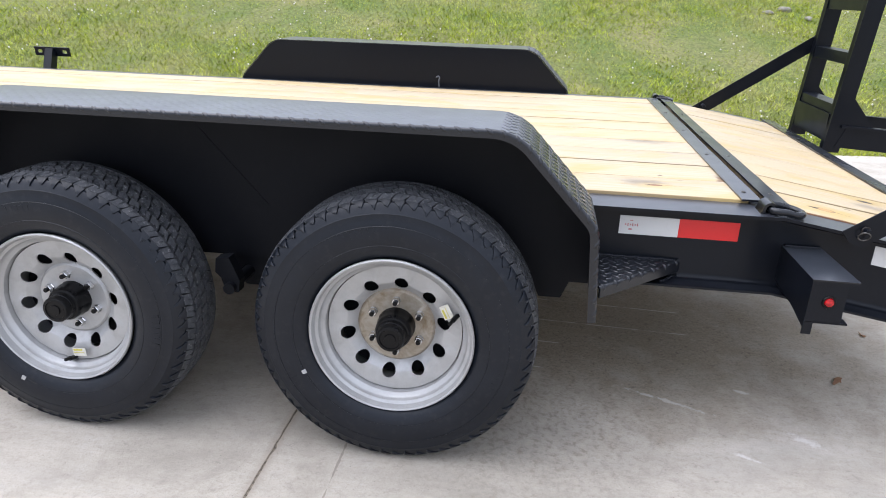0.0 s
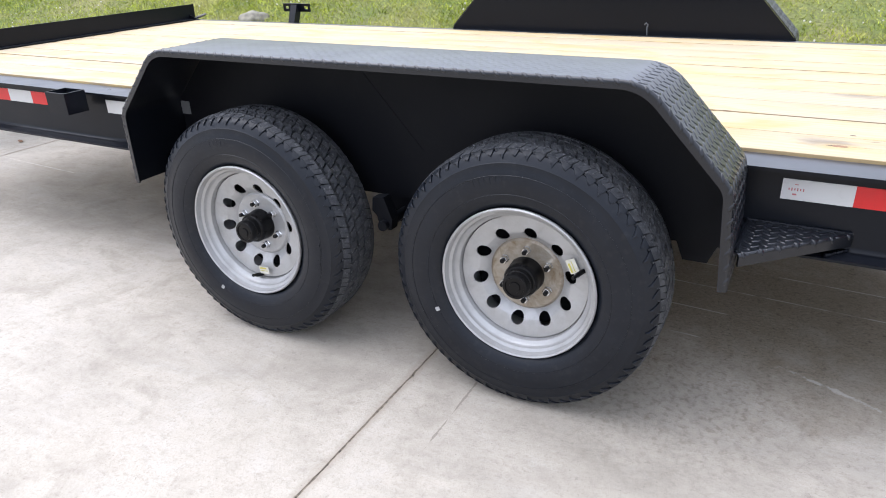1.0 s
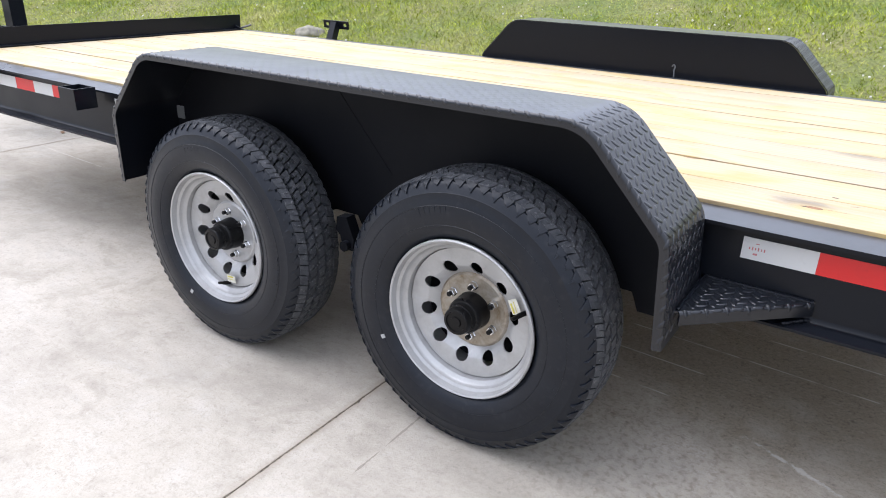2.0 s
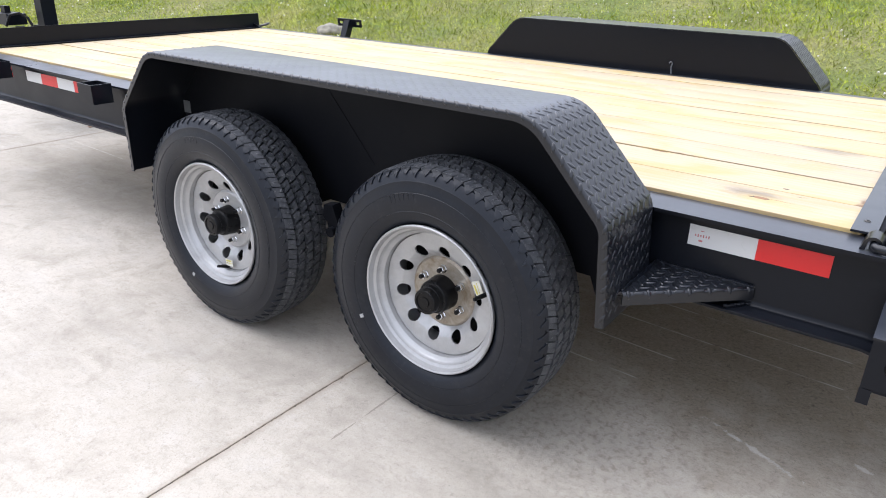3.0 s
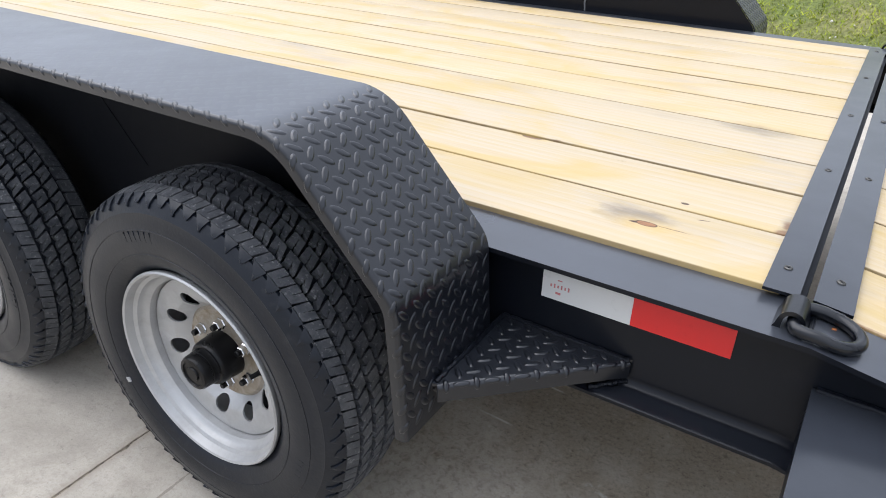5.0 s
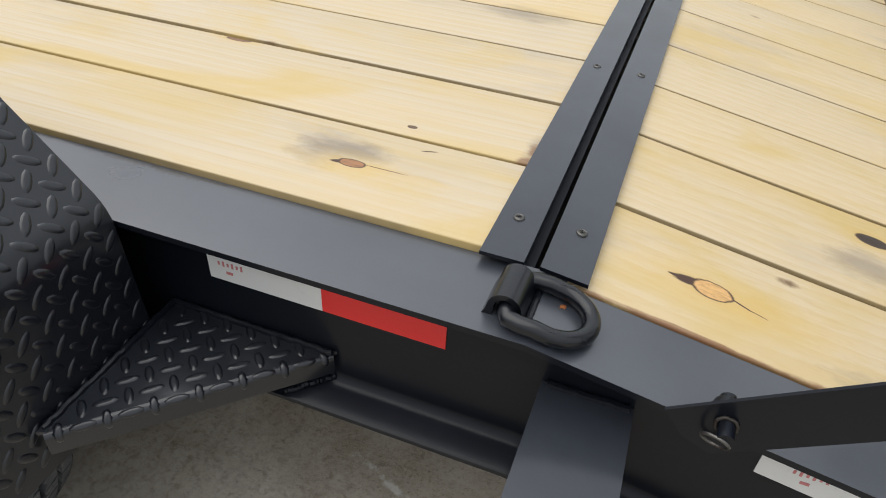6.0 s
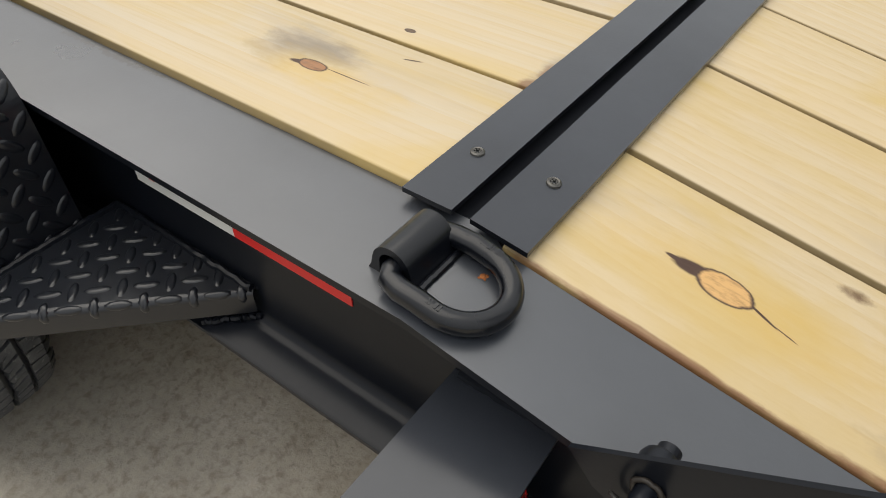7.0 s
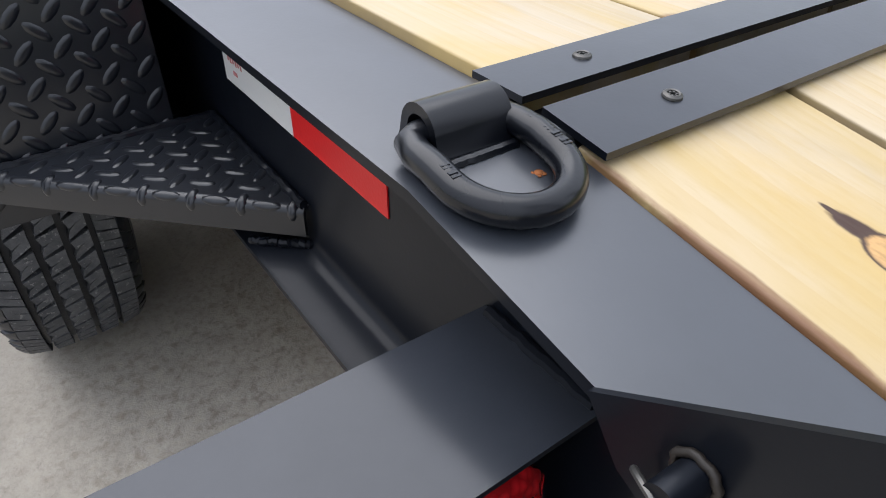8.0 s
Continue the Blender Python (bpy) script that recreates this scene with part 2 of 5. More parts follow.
def concrete():
    m = Nodes("worn_concrete")
    p = m.coords()
    xyz = m.add("SeparateXYZ")
    m.link(p, xyz.inputs[0])
    x, y = xyz.outputs[0], xyz.outputs[1]
    big = m.noise(p, 0.8, 7, 0.62, 0.5)
    mid = m.noise(p, 6.0, 8, 0.70, 0.6)
    fine = m.noise(p, 150.0, 4, 0.7)
    grit = m.noise(p, 42.0, 5, 0.75)
    col = m.mix(m.ramp(big, 0.34, 0.66), (0.510, 0.464, 0.396), (0.430, 0.388, 0.322))
    col = m.mix(m.ramp(mid, 0.50, 0.72, 0, 0.68), col, (0.300, 0.268, 0.218))
    col = m.mix(m.ramp(mid, 0.30, 0.46, 0.45, 0), col, (0.540, 0.510, 0.462))
    col = m.mix(m.ramp(grit, 0.52, 0.70, 0, 0.45), col, (0.27, 0.24, 0.20))
    col = m.mix(m.ramp(fine, 0.52, 0.72, 0, 0.46), col, (0.24, 0.215, 0.18))
    # broomed streaks and lumps of aggregate
    broom = m.noise(m.scaled(p, (2.2, 9.0, 1)), 5.0, 7, 0.72, 0.8)
    col = m.mix(m.ramp(broom, 0.52, 0.68, 0, 0.20), col, (0.330, 0.290, 0.235))
    col = m.mix(m.ramp(broom, 0.30, 0.44, 0.20, 0), col, (0.560, 0.520, 0.458))
    # pits and flaked spots in loose drifts
    drift = m.ramp(m.noise(p, 1.7, 5, 0.6), 0.46, 0.64)
    chip = m.noise(m.scaled(p, (1.0, 1.4, 1.0)), 30.0, 8, 0.82, 0.5)
    col = m.mix(m.math("MULTIPLY", drift, m.ramp(chip, 0.55, 0.63, 0, 0.60)), col, (0.215, 0.188, 0.150))
    speck = m.voronoi(p, 30.0)
    col = m.mix(m.ramp(speck, 0.035, 0.075, 0.55, 0), col, (0.15, 0.135, 0.115))
    pale = m.ramp(m.noise(m.scaled(p, (1.1, 2.4, 1)), 1.3, 6, 0.65), 0.54, 0.66, 0, 0.45)
    col = m.mix(pale, col, (0.490, 0.458, 0.408))
    dirt = m.ramp(m.noise(m.scaled(p, (0.5, 1.4, 1)), 1.0, 7, 0.72), 0.45, 0.62, 0, 0.52)
    col = m.mix(dirt, col, (0.260, 0.236, 0.198))
    # gritty brown ground under the trailer, with the trailer's shade painted in darker
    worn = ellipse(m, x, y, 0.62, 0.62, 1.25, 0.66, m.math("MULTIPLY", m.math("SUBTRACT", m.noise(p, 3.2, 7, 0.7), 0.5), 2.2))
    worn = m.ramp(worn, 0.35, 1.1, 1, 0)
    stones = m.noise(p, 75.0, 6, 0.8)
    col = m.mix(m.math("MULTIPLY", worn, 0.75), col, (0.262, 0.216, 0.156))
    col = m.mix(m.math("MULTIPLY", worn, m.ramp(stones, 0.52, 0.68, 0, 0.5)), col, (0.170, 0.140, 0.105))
    blotch = m.noise(p, 9.0, 8, 0.78)
    grains = m.noise(p, 105.0, 6, 0.78)
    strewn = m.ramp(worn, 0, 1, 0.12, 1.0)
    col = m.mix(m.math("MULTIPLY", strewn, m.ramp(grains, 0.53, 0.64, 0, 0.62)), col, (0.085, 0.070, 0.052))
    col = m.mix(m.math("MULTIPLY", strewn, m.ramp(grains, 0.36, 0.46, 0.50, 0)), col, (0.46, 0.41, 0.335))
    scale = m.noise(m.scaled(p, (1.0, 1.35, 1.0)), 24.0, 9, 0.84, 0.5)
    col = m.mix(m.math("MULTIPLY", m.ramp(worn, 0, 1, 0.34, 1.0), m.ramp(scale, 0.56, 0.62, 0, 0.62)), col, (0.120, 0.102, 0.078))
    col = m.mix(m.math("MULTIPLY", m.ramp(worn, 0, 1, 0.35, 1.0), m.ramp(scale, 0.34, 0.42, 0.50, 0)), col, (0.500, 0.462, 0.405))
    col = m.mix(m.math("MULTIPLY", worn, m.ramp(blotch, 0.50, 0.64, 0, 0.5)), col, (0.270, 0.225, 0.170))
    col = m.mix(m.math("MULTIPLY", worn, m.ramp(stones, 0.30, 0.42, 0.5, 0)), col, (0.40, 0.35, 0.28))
    # coarse brown grit and pale chips trodden into the worn ground
    pebble = m.noise(p, 52.0, 3, 0.62, 0.4)
    trodden = ellipse(m, x, y, 0.36, -0.08, 0.46, 0.36, m.math("MULTIPLY", m.math("SUBTRACT", m.noise(p, 4.0, 6, 0.7), 0.5), 1.6))
    trodden = m.math("ADD", m.ramp(trodden, 0.4, 1.1, 1, 0), m.math("MULTIPLY", worn, 0.22), 0, True)
    col = m.mix(m.math("MULTIPLY", trodden, m.ramp(pebble, 0.50, 0.66, 0, 0.40)), col, (0.150, 0.112, 0.070))
    col = m.mix(m.math("MULTIPLY", trodden, m.ramp(pebble, 0.33, 0.47, 0.42, 0)), col, (0.440, 0.385, 0.305))
    for jx in (-0.327, -3.82, 3.16):
        d = m.math("ADD", m.math("ABSOLUTE", m.math("SUBTRACT", x, jx)), m.math("MULTIPLY", m.math("SUBTRACT", grit, 0.5), 0.05))
        col = m.mix(m.ramp(d, -0.004, 0.024, 0.60, 0), col, (0.25, 0.205, 0.15))
    d = m.math("ADD", m.math("ABSOLUTE", m.math("SUBTRACT", x, -0.139)), m.math("MULTIPLY", m.math("SUBTRACT", mid, 0.5), 0.03))
    d = m.math("ADD", d, m.ramp(m.math("ABSOLUTE", m.math("ADD", y, 0.40)), 0.2, 0.3, 0, 0.05))
    col = m.mix(m.ramp(d, 0.0003, 0.0016, 0.55, 0), col, (0.16, 0.135, 0.105))
    # scrape marks left by dragged steel
    breaks = m.ramp(m.noise(m.scaled(p, (9.0, 14.0, 1)), 1.0, 5), 0.36, 0.50)
    lean = m.math("MULTIPLY_ADD", x, 0.045, y)
    for x0, x1, c in ((0.13, 0.40, 0.282), (0.12, 0.46, 0.468), (0.15, 0.53, 0.645), (0.54, 0.93, 0.645), (0.27, 0.53, 0.833), (0.55, 0.93, 0.833), (-3.72, -3.06, 0.440)):
        d = m.math("ABSOLUTE", m.math("SUBTRACT", lean, c))
        reach = m.ramp(m.math("ABSOLUTE", m.math("SUBTRACT", x, 0.5 * (x0 + x1))), 0.5 * (x1 - x0) - 0.02, 0.5 * (x1 - x0), 1, 0)
        line = m.math("MULTIPLY", m.ramp(d, 0.0012, 0.0046, 0.80, 0), m.math("MULTIPLY", breaks, reach))
        col = m.mix(line, col, (0.60, 0.565, 0.50))
    wob = m.math("MULTIPLY", m.math("SUBTRACT", m.noise(p, 34.0, 5, 0.75), 0.5), 5.0)
    turned = m.math("MULTIPLY_ADD", x, 0.42, y)
    for cx, cy, a, b in ((0.77, 0.457, 0.11, 0.010), (1.14, 0.47, 0.04, 0.02), (1.02, 0.66, 0.02, 0.012), (0.95, 0.28, 0.03, 0.008)):
        d = ellipse(m, x, turned, cx, cy, a, b, wob)
        col = m.mix(m.ramp(d, 0.3, 1.1, 0.7, 0), col, (0.64, 0.62, 0.585))
    m.bump(m.math("ADD", m.math("MULTIPLY", fine, 0.6), mid), 0.34, 0.006)
    return m.done(col, m.ramp(mid, 0.3, 0.7, 0.78, 0.92), 0, 0.3)


def turf():
    m = Nodes("lawn_soil")
    p = m.coords()
    a, b = m.noise(p, 1.1, 6, 0.65), m.noise(p, 28.0, 5, 0.7)
    col = m.mix(m.ramp(a, 0.36, 0.64), (0.130, 0.180, 0.040), (0.260, 0.245, 0.100))
    col = m.mix(m.ramp(b, 0.4, 0.7, 0, 0.85), col, (0.035, 0.045, 0.012))
    m.bump(b, 0.5, 0.03)
    return m.done(col, 0.9, 0, 0.2)


def blades():
    m = Nodes("grass_blades")
    rnd = m.add("NewGeometry").outputs["Random Per Island"]
    p = m.coords()
    a = m.noise(p, 0.9, 5, 0.65)
    col = m.mix(rnd, (0.265, 0.335, 0.018), (0.545, 0.580, 0.064))
    clump = m.ramp(m.noise(p, 5.0, 5, 0.7), 0.42, 0.62)
    col = m.mix(m.math("MULTIPLY", clump, 0.74), col, (0.075, 0.120, 0.010))
    tuft = m.ramp(m.noise(p, 13.0, 5, 0.7), 0.52, 0.68)
    col = m.mix(m.math("MULTIPLY", tuft, 0.45), col, (0.500, 0.640, 0.120))
    col = m.mix(m.ramp(a, 0.48, 0.66, 0, 0.70), col, (0.540, 0.510, 0.190))
    col = m.mix(m.ramp(rnd, 0.90, 0.94, 0, 0.7), col, (0.42, 0.37, 0.19))
    return m.done(col, 0.7, 0, 0.10)


def lens_red():
    m = Nodes("red_lens")
    p = m.coords()
    n = m.voronoi(p, 130.0)
    m.bump(n, 0.4, 0.003)
    return m.done(m.mix(m.ramp(n, 0.1, 0.6), (0.55, 0.010, 0.014), (0.26, 0.004, 0.006)), 0.14)


def tape(name, color):
    m = Nodes(name)
    p = m.coords()
    cells = m.voronoi(m.scaled(p, (1, 1, 1)), 330.0)
    scuff = m.ramp(m.noise(p, 40.0, 5, 0.7), 0.58, 0.72, 0, 0.35)
    col = m.mix(scuff, color, tuple(c * 0.72 for c in color))
    m.bump(cells, 0.08, 0.001)
    return m.done(col, 0.32)


BLACK = black_paint()
# copies of one black paint, varied in the sky brightness painted on tops
SKYLIT_FLANGE = black_paint("skylit_black_flange", rough=0.31, spec=1.0, coat=0.12, sky_film=0.55, scuffs=((0.39, 0.064, 0.05, 0.004), (0.46, 0.063, 0.045, 0.005), (0.52, 0.066, 0.03, 0.003)))
SKYLIT = black_paint("skylit_black_paint", coat=0.85, sky_film=0.42)
PLATE = black_paint("black_tread_plate_paint", spec=0.25, coat=0.70, sky_film=0.10)
FENDER = black_paint("skylit_tread_plate_paint", spec=0.25, coat=0.75, sky_film=0.60)
FORGED = black_paint("black_forged_steel", (0.0028, 0.0036, 0.0058), rough=0.26, spec=0.20, coat=0.55, sky_film=0.02)
BLACK_DULL = black_paint("black_undercoat", (0.0048, 0.0054, 0.0074), 0.5, 0.14, 0.0, 0.2)
TREAD = dusty_tread()
RUBBER, SILVER, STAINED = rubber(), silver_paint(), stained_metal()
PLASTIC = plain("black_plastic", (0.0035, 0.0035, 0.004), 0.30, spec=0.22)
CHROME = plain("chrome", (0.72, 0.72, 0.71), 0.16, 1.0)
STEEL = plain("zinc_plated_steel", (0.125, 0.12, 0.112), 0.38, 0.8)
RUST = plain("rust", (0.30, 0.095, 0.022), 0.85, 0.0, 300.0, 0.3)
PINE, CONCRETE, TURF, BLADES = pine(), concrete(), turf(), blades()
WHITE_TAPE, RED_TAPE = tape("white_reflective_tape", (0.60, 0.60, 0.585)), tape("red_reflective_tape", (0.62, 0.012, 0.012))
RED_INK = plain("red_ink", (0.52, 0.17, 0.17), 0.5)
# white tape greyed for the well's shade; also colours the wire hook
GREYED_TAPE = tape("greyed_tape", (0.16, 0.165, 0.17))
LENS = lens_red()
LABEL = plain("paper_label", (0.72, 0.70, 0.60), 0.6)
YELLOW = plain("yellow_print", (0.62, 0.55, 0.10), 0.6)
MARK = plain("pale_paint_mark", (0.42, 0.42, 0.41), 0.7)
CLOVER = plain("clover_flower", (0.74, 0.72, 0.64), 0.8)
STONE = plain("fieldstone", (0.29, 0.27, 0.21), 0.85, 0.0, 14.0, 0.25)
DIRT = plain("packed_dirt", (0.25, 0.208, 0.155), 0.9, 0.0, 90.0, 0.40)
WELD = plain("scorched_weld", (0.024, 0.019, 0.015), 0.5, 0.2)
LEAF = plain("dry_leaf", (0.22, 0.11, 0.05), 0.8)


# ---- mesh helpers ----
def link_mesh(name, bm, material, parent=None, label="", crease=38.0):
    me = bpy.data.meshes.new(name)
    bmesh.ops.recalc_face_normals(bm, faces=bm.faces)
    bm.to_mesh(me)
    bm.free()
    me.polygons.foreach_set("use_smooth", [True] * len(me.polygons))
    me.set_sharp_from_angle(angle=radians(crease))
    me.materials.append(material)
    ob = new(name, me)
    ob.parent = parent
    if label:
        tagged(ob, label)
    return ob


def part(name, bm, material, parent, label="", crease=38.0):
    return link_mesh(name, bm, material, parent, label, crease)


def twin(ob, m, parent=None):
    """A second object on the same mesh, at the pose m under a parent."""
    c = ob.copy()
    scene.collection.objects.link(c)
    c.parent = parent or ob.parent
    c.matrix_basis = m
    return c


def box(bm, x0, x1, y0, y1, z0, z1, m=None):
    v = [bm.verts.new(Vector((x, y, z)) if m is None else m @ Vector((x, y, z))) for x in (x0, x1) for y in (y0, y1) for z in (z0, z1)]
    for f in ((0, 1, 3, 2), (4, 6, 7, 5), (0, 4, 5, 1), (2, 3, 7, 6), (0, 2, 6, 4), (1, 5, 7, 3)):
        bm.faces.new([v[i] for i in f])
    return bm


def soften(bm, w, segments=2):
    edges = [e for e in bm.edges if len(e.link_faces) == 2 and e.calc_face_angle(0) > 0.5]
    bmesh.ops.bevel(bm, geom=edges, offset=w, segments=segments, affect="EDGES", profile=0.6, clamp_overlap=True)
    return bm


def prism(bm, outline, place_a, place_b):
    """Extrudes a 2D outline between two placing functions."""
    a = [bm.verts.new(place_a(*p)) for p in outline]
    b = [bm.verts.new(place_b(*p)) for p in outline]
    n = len(outline)
    bm.faces.new(a)
    bm.faces.new(b[::-1])
    for i in range(n):
        bm.faces.new((a[i], b[i], b[(i + 1) % n], a[(i + 1) % n]))
    return bm


def slab_y(bm, outline, y0, y1):
    """An (x, z) outline given thickness in y."""
    return prism(bm, outline, lambda x, z: Vector((x, y0, z)), lambda x, z: Vector((x, y1, z)))


def slab_z(bm, outline, z0, z1):
    return prism(bm, outline, lambda x, y: Vector((x, y, z0)), lambda x, y: Vector((x, y, z1)))


def tube(bm, path, r, n=12, closed=False):
    pts = [Vector(p) for p in path]
    rings = []
    count = len(pts)
    side = None
    for i, p in enumerate(pts):
        a = pts[(i - 1) % count] if closed or i > 0 else p
        b = pts[(i + 1) % count] if closed or i < count - 1 else p
        t = (b - a).normalized()
        if side is None:
            side = t.orthogonal().normalized()
        side = (side - t * side.dot(t)).normalized()
        up = t.cross(side)
        rings.append([bm.verts.new(p + r * (math.cos(k * math.tau / n) * side + math.sin(k * math.tau / n) * up)) for k in range(n)])
    for i in range(count if closed else count - 1):
        a, b = rings[i], rings[(i + 1) % count]
        shift = 0
        if closed and i == count - 1:
            shift = min(range(n), key=lambda s: (a[0].co - b[s].co).length)
        for k in range(n):
            bm.faces.new((a[k], a[(k + 1) % n], b[(k + 1 + shift) % n], b[(k + shift) % n]))
    if not closed:
        bm.faces.new(rings[0][::-1])
        bm.faces.new(rings[-1])
    return bm


def revolve(bm, profile, n=48, closed=False):
    """Turns (radius, y) round the y axis."""
    rings = []
    for r, y in profile:
        if r < 1e-6:
            rings.append([bm.verts.new((0, y, 0))])
        else:
            rings.append([bm.verts.new((r * math.cos(k * math.tau / n), y, r * math.sin(k * math.tau / n))) for k in range(n)])
    pairs = list(zip(rings, rings[1:])) + ([(rings[-1], rings[0])] if closed else [])
    for a, b in pairs:
        for k in range(n):
            q = [a[k % len(a)], a[(k + 1) % len(a)], b[(k + 1) % len(b)], b[k % len(b)]]
            q = list(dict.fromkeys(q))
            if len(q) > 2:
                bm.faces.new(q)
    return bm


def rounded(points, radii, steps=6):
    """A 2D polyline with its inner corners rounded."""
    out = [Vector(points[0])]
    for i in range(1, len(points) - 1):
        p, a, b = Vector(points[i]), Vector(points[i - 1]), Vector(points[i + 1])
        u, v = (a - p).normalized(), (b - p).normalized()
        half = math.acos(max(-1, min(1, u.dot(v)))) / 2
        cut = radii[i - 1] / math.tan(half)
        s, e = p + u * cut, p + v * cut
        c = p + (u + v).normalized() * (radii[i - 1] / math.sin(half))
        a0 = math.atan2(*(s - c).yx)
        turn = (math.atan2(*(e - c).yx) - a0 + math.pi) % math.tau - math.pi
        out += [c + radii[i - 1] * Vector((math.cos(a0 + turn * k / steps), math.sin(a0 + turn * k / steps))) for k in range(steps + 1)]
    return out + [Vector(points[-1])]


# ---- ground ----
def slab_edge(x):
    return 3.05 + 0.16 * (x + 4)


def bank(x, y):
    d = max(0.0, y - slab_edge(x))
    rise = 0.30 * d * min(1.0, 0.35 + d * 0.6) if d < 14 else 4.2 + 0.02 * (d - 14)
    return -0.025 - 0.0056 * max(-20.0, min(20.0, x)) + rise + 0.05 * noise.noise(Vector((x * 0.6, y * 0.6, 0))) * min(1, d)


def build_ground():
    xs = sorted(set([-3000, -800, -200, -80, -40] + [round(-24 + 0.6 * i, 2) for i in range(72)] + [40, 80, 200, 800, 3000]))
    ys = sorted(set([-3000, -800, -200, -60, -20, -6, 0, 1.5] + [round(2.0 + 0.35 * i, 2) for i in range(50)] + [22, 30, 60, 200, 800, 3000]))
    bm = bmesh.new()
    grid = [[bm.verts.new((x, y, bank(x, y) if y > 1.6 else -0.025 - 0.0056 * max(-20.0, min(20.0, x)))) for x in xs] for y in ys]
    for a, b in zip(grid, grid[1:]):
        for i in range(len(xs) - 1):
            bm.faces.new((a[i], a[i + 1], b[i + 1], b[i]))
    ob = link_mesh("ground", bm, TURF)
    tagged(ob, "grassy bank of lawn soil rising behind the driveway", "ground", kind="structure")


def build_pavement():
    root = tagged(new("pavement"), "pale worn concrete driveway in jointed slabs", "driveway", kind="structure")
    root.matrix_basis = pose(0, 0, 0.016, 0, 0.32, 0)
    joints = [-17.8, -14.3, -10.8, -7.31, -3.82, -0.327, 3.16, 6.65, 10.1]
    rng = random.Random(17)

    def ragged(x, y0, y1, side):
        """Points along a slab's edge from y0 to y1, worn and chipped."""
        pts, count = [], max(2, int((y1 - y0) / 0.022)) if abs(x) < 5 else 2
        for i in range(count + 1):
            chip = 0.0018 + rng.uniform(0, 0.0022) + (rng.uniform(0.002, 0.008) if rng.random() < 0.07 else 0.0)
            pts.append((x + side * chip, y0 + (y1 - y0) * i / count))
        return pts

    for x0, x1 in zip(joints, joints[1:]):
        for y0, y1 in ((-14.0, -3.4), (-3.4, None)):
            bm = bmesh.new()
            g = 0.0018
            e0, e1 = (slab_edge(x0), slab_edge(x1)) if y1 is None else (y1 - g, y1 - g)
            if y1 is None:
                left, right = ragged(x0, y0 + g, e0, 1), ragged(x1, y0 + g, e1, -1)
            else:
                left, right = [(x0 + g, y0 + g), (x0 + g, e0)], [(x1 - g, y0 + g), (x1 - g, e1)]
            slab_z(bm, left[::-1] + right, -0.12, 0.0)
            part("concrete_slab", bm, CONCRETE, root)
    for x in joints[1:-1]:
        bm = bmesh.new()
        box(bm, x - 0.011, x + 0.011, -13.9, slab_edge(x) - 0.02, -0.06, -0.0020)
        part("joint_dirt", bm, DIRT, root, "packed brown dirt in the joint")
    return root


# ---- the trailer ----
trailer = tagged(new("utility_trailer"), "black steel equipment trailer with pine plank deck on concrete", "trailer")
trailer.matrix_basis = pose(0, 0, 0.004, 0, 0.32, 0)

RAIL_TOP, DECK_TOP, FRONT, BEND, REAR = 0.679, 0.687, -3.46, 0.945, 1.515
SLOPE = math.tan(radians(9.5))
MID_Y = 0.995


def drop(x):
    return -SLOPE * max(0.0, x - BEND)


def beam_section(i=0.067):
    h, o, f = 0.208, 0.0448, 0.051
    return [(-o, 0), (i, 0), (i, -0.008), (0.012, -0.013), (0.0035, -0.020), (0.0035, -h + 0.020), (0.012, -h + 0.013), (f, -h + 0.008), (f, -h), (-f, -h),
            (-f, -h + 0.006), (-0.047, -h + 0.0085), (-0.0195, -h + 0.0105), (-0.0130, -h + 0.0125), (-0.0080, -h + 0.0160), (-0.0050, -h + 0.0205), (-0.0035, -h + 0.026), (-0.0035, -0.020), (-0.012, -0.013), (-o, -0.008)]


def build_rail(y, s=1):
    bm = bmesh.new()
    rings = [[bm.verts.new((x, y + s * a, RAIL_TOP + drop(x) + b)) for a, b in beam_section(i)] for x, i in ((FRONT, 0.071), (BEND, 0.071), (BEND + 0.02, 0.058), (REAR, 0.058))]
    for a, b in zip(rings, rings[1:]):
        for i in range(len(a)):
            j = (i + 1) % len(a)
            bm.faces.new((a[i], b[i], b[j], a[j]))
    bm.faces.new(rings[0])
    bm.faces.new(rings[-1][::-1])
    soften(bm, 0.0025, 2)
    # the flange's top takes the copy with painted sky brightness; sides stay darker
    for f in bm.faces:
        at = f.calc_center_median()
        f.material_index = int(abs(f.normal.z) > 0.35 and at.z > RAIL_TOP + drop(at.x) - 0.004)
    part("side_rail", bm, BLACK, trailer, "black painted steel beam rail").data.materials.append(SKYLIT_FLANGE)


def build_tape(x0, x1, material, y=-0.0035, top=0.645, band=0.0508, name="reflective_tape"):
    bm = bmesh.new()
    n = 4
    for i in range(n):
        a, b = x0 + (x1 - x0) * i / n, x0 + (x1 - x0) * (i + 1) / n
        q = [bm.verts.new((x, yy, z)) for x, z in ((a, top - band + drop(a)), (b, top - band + drop(b)), (b, top + drop(b)), (a, top + drop(a))) for yy in (y - 0.0012, y)]
        bm.faces.new((q[0], q[2], q[4], q[6]))
        for k in range(4):
            bm.faces.new((q[2 * k], q[2 * k + 1], q[(2 * k + 3) % 8], q[(2 * k + 2) % 8]))
    label = "white reflective tape strip" if material is WHITE_TAPE else "red reflective tape strip"
    return part(name, bm, material, trailer, label)


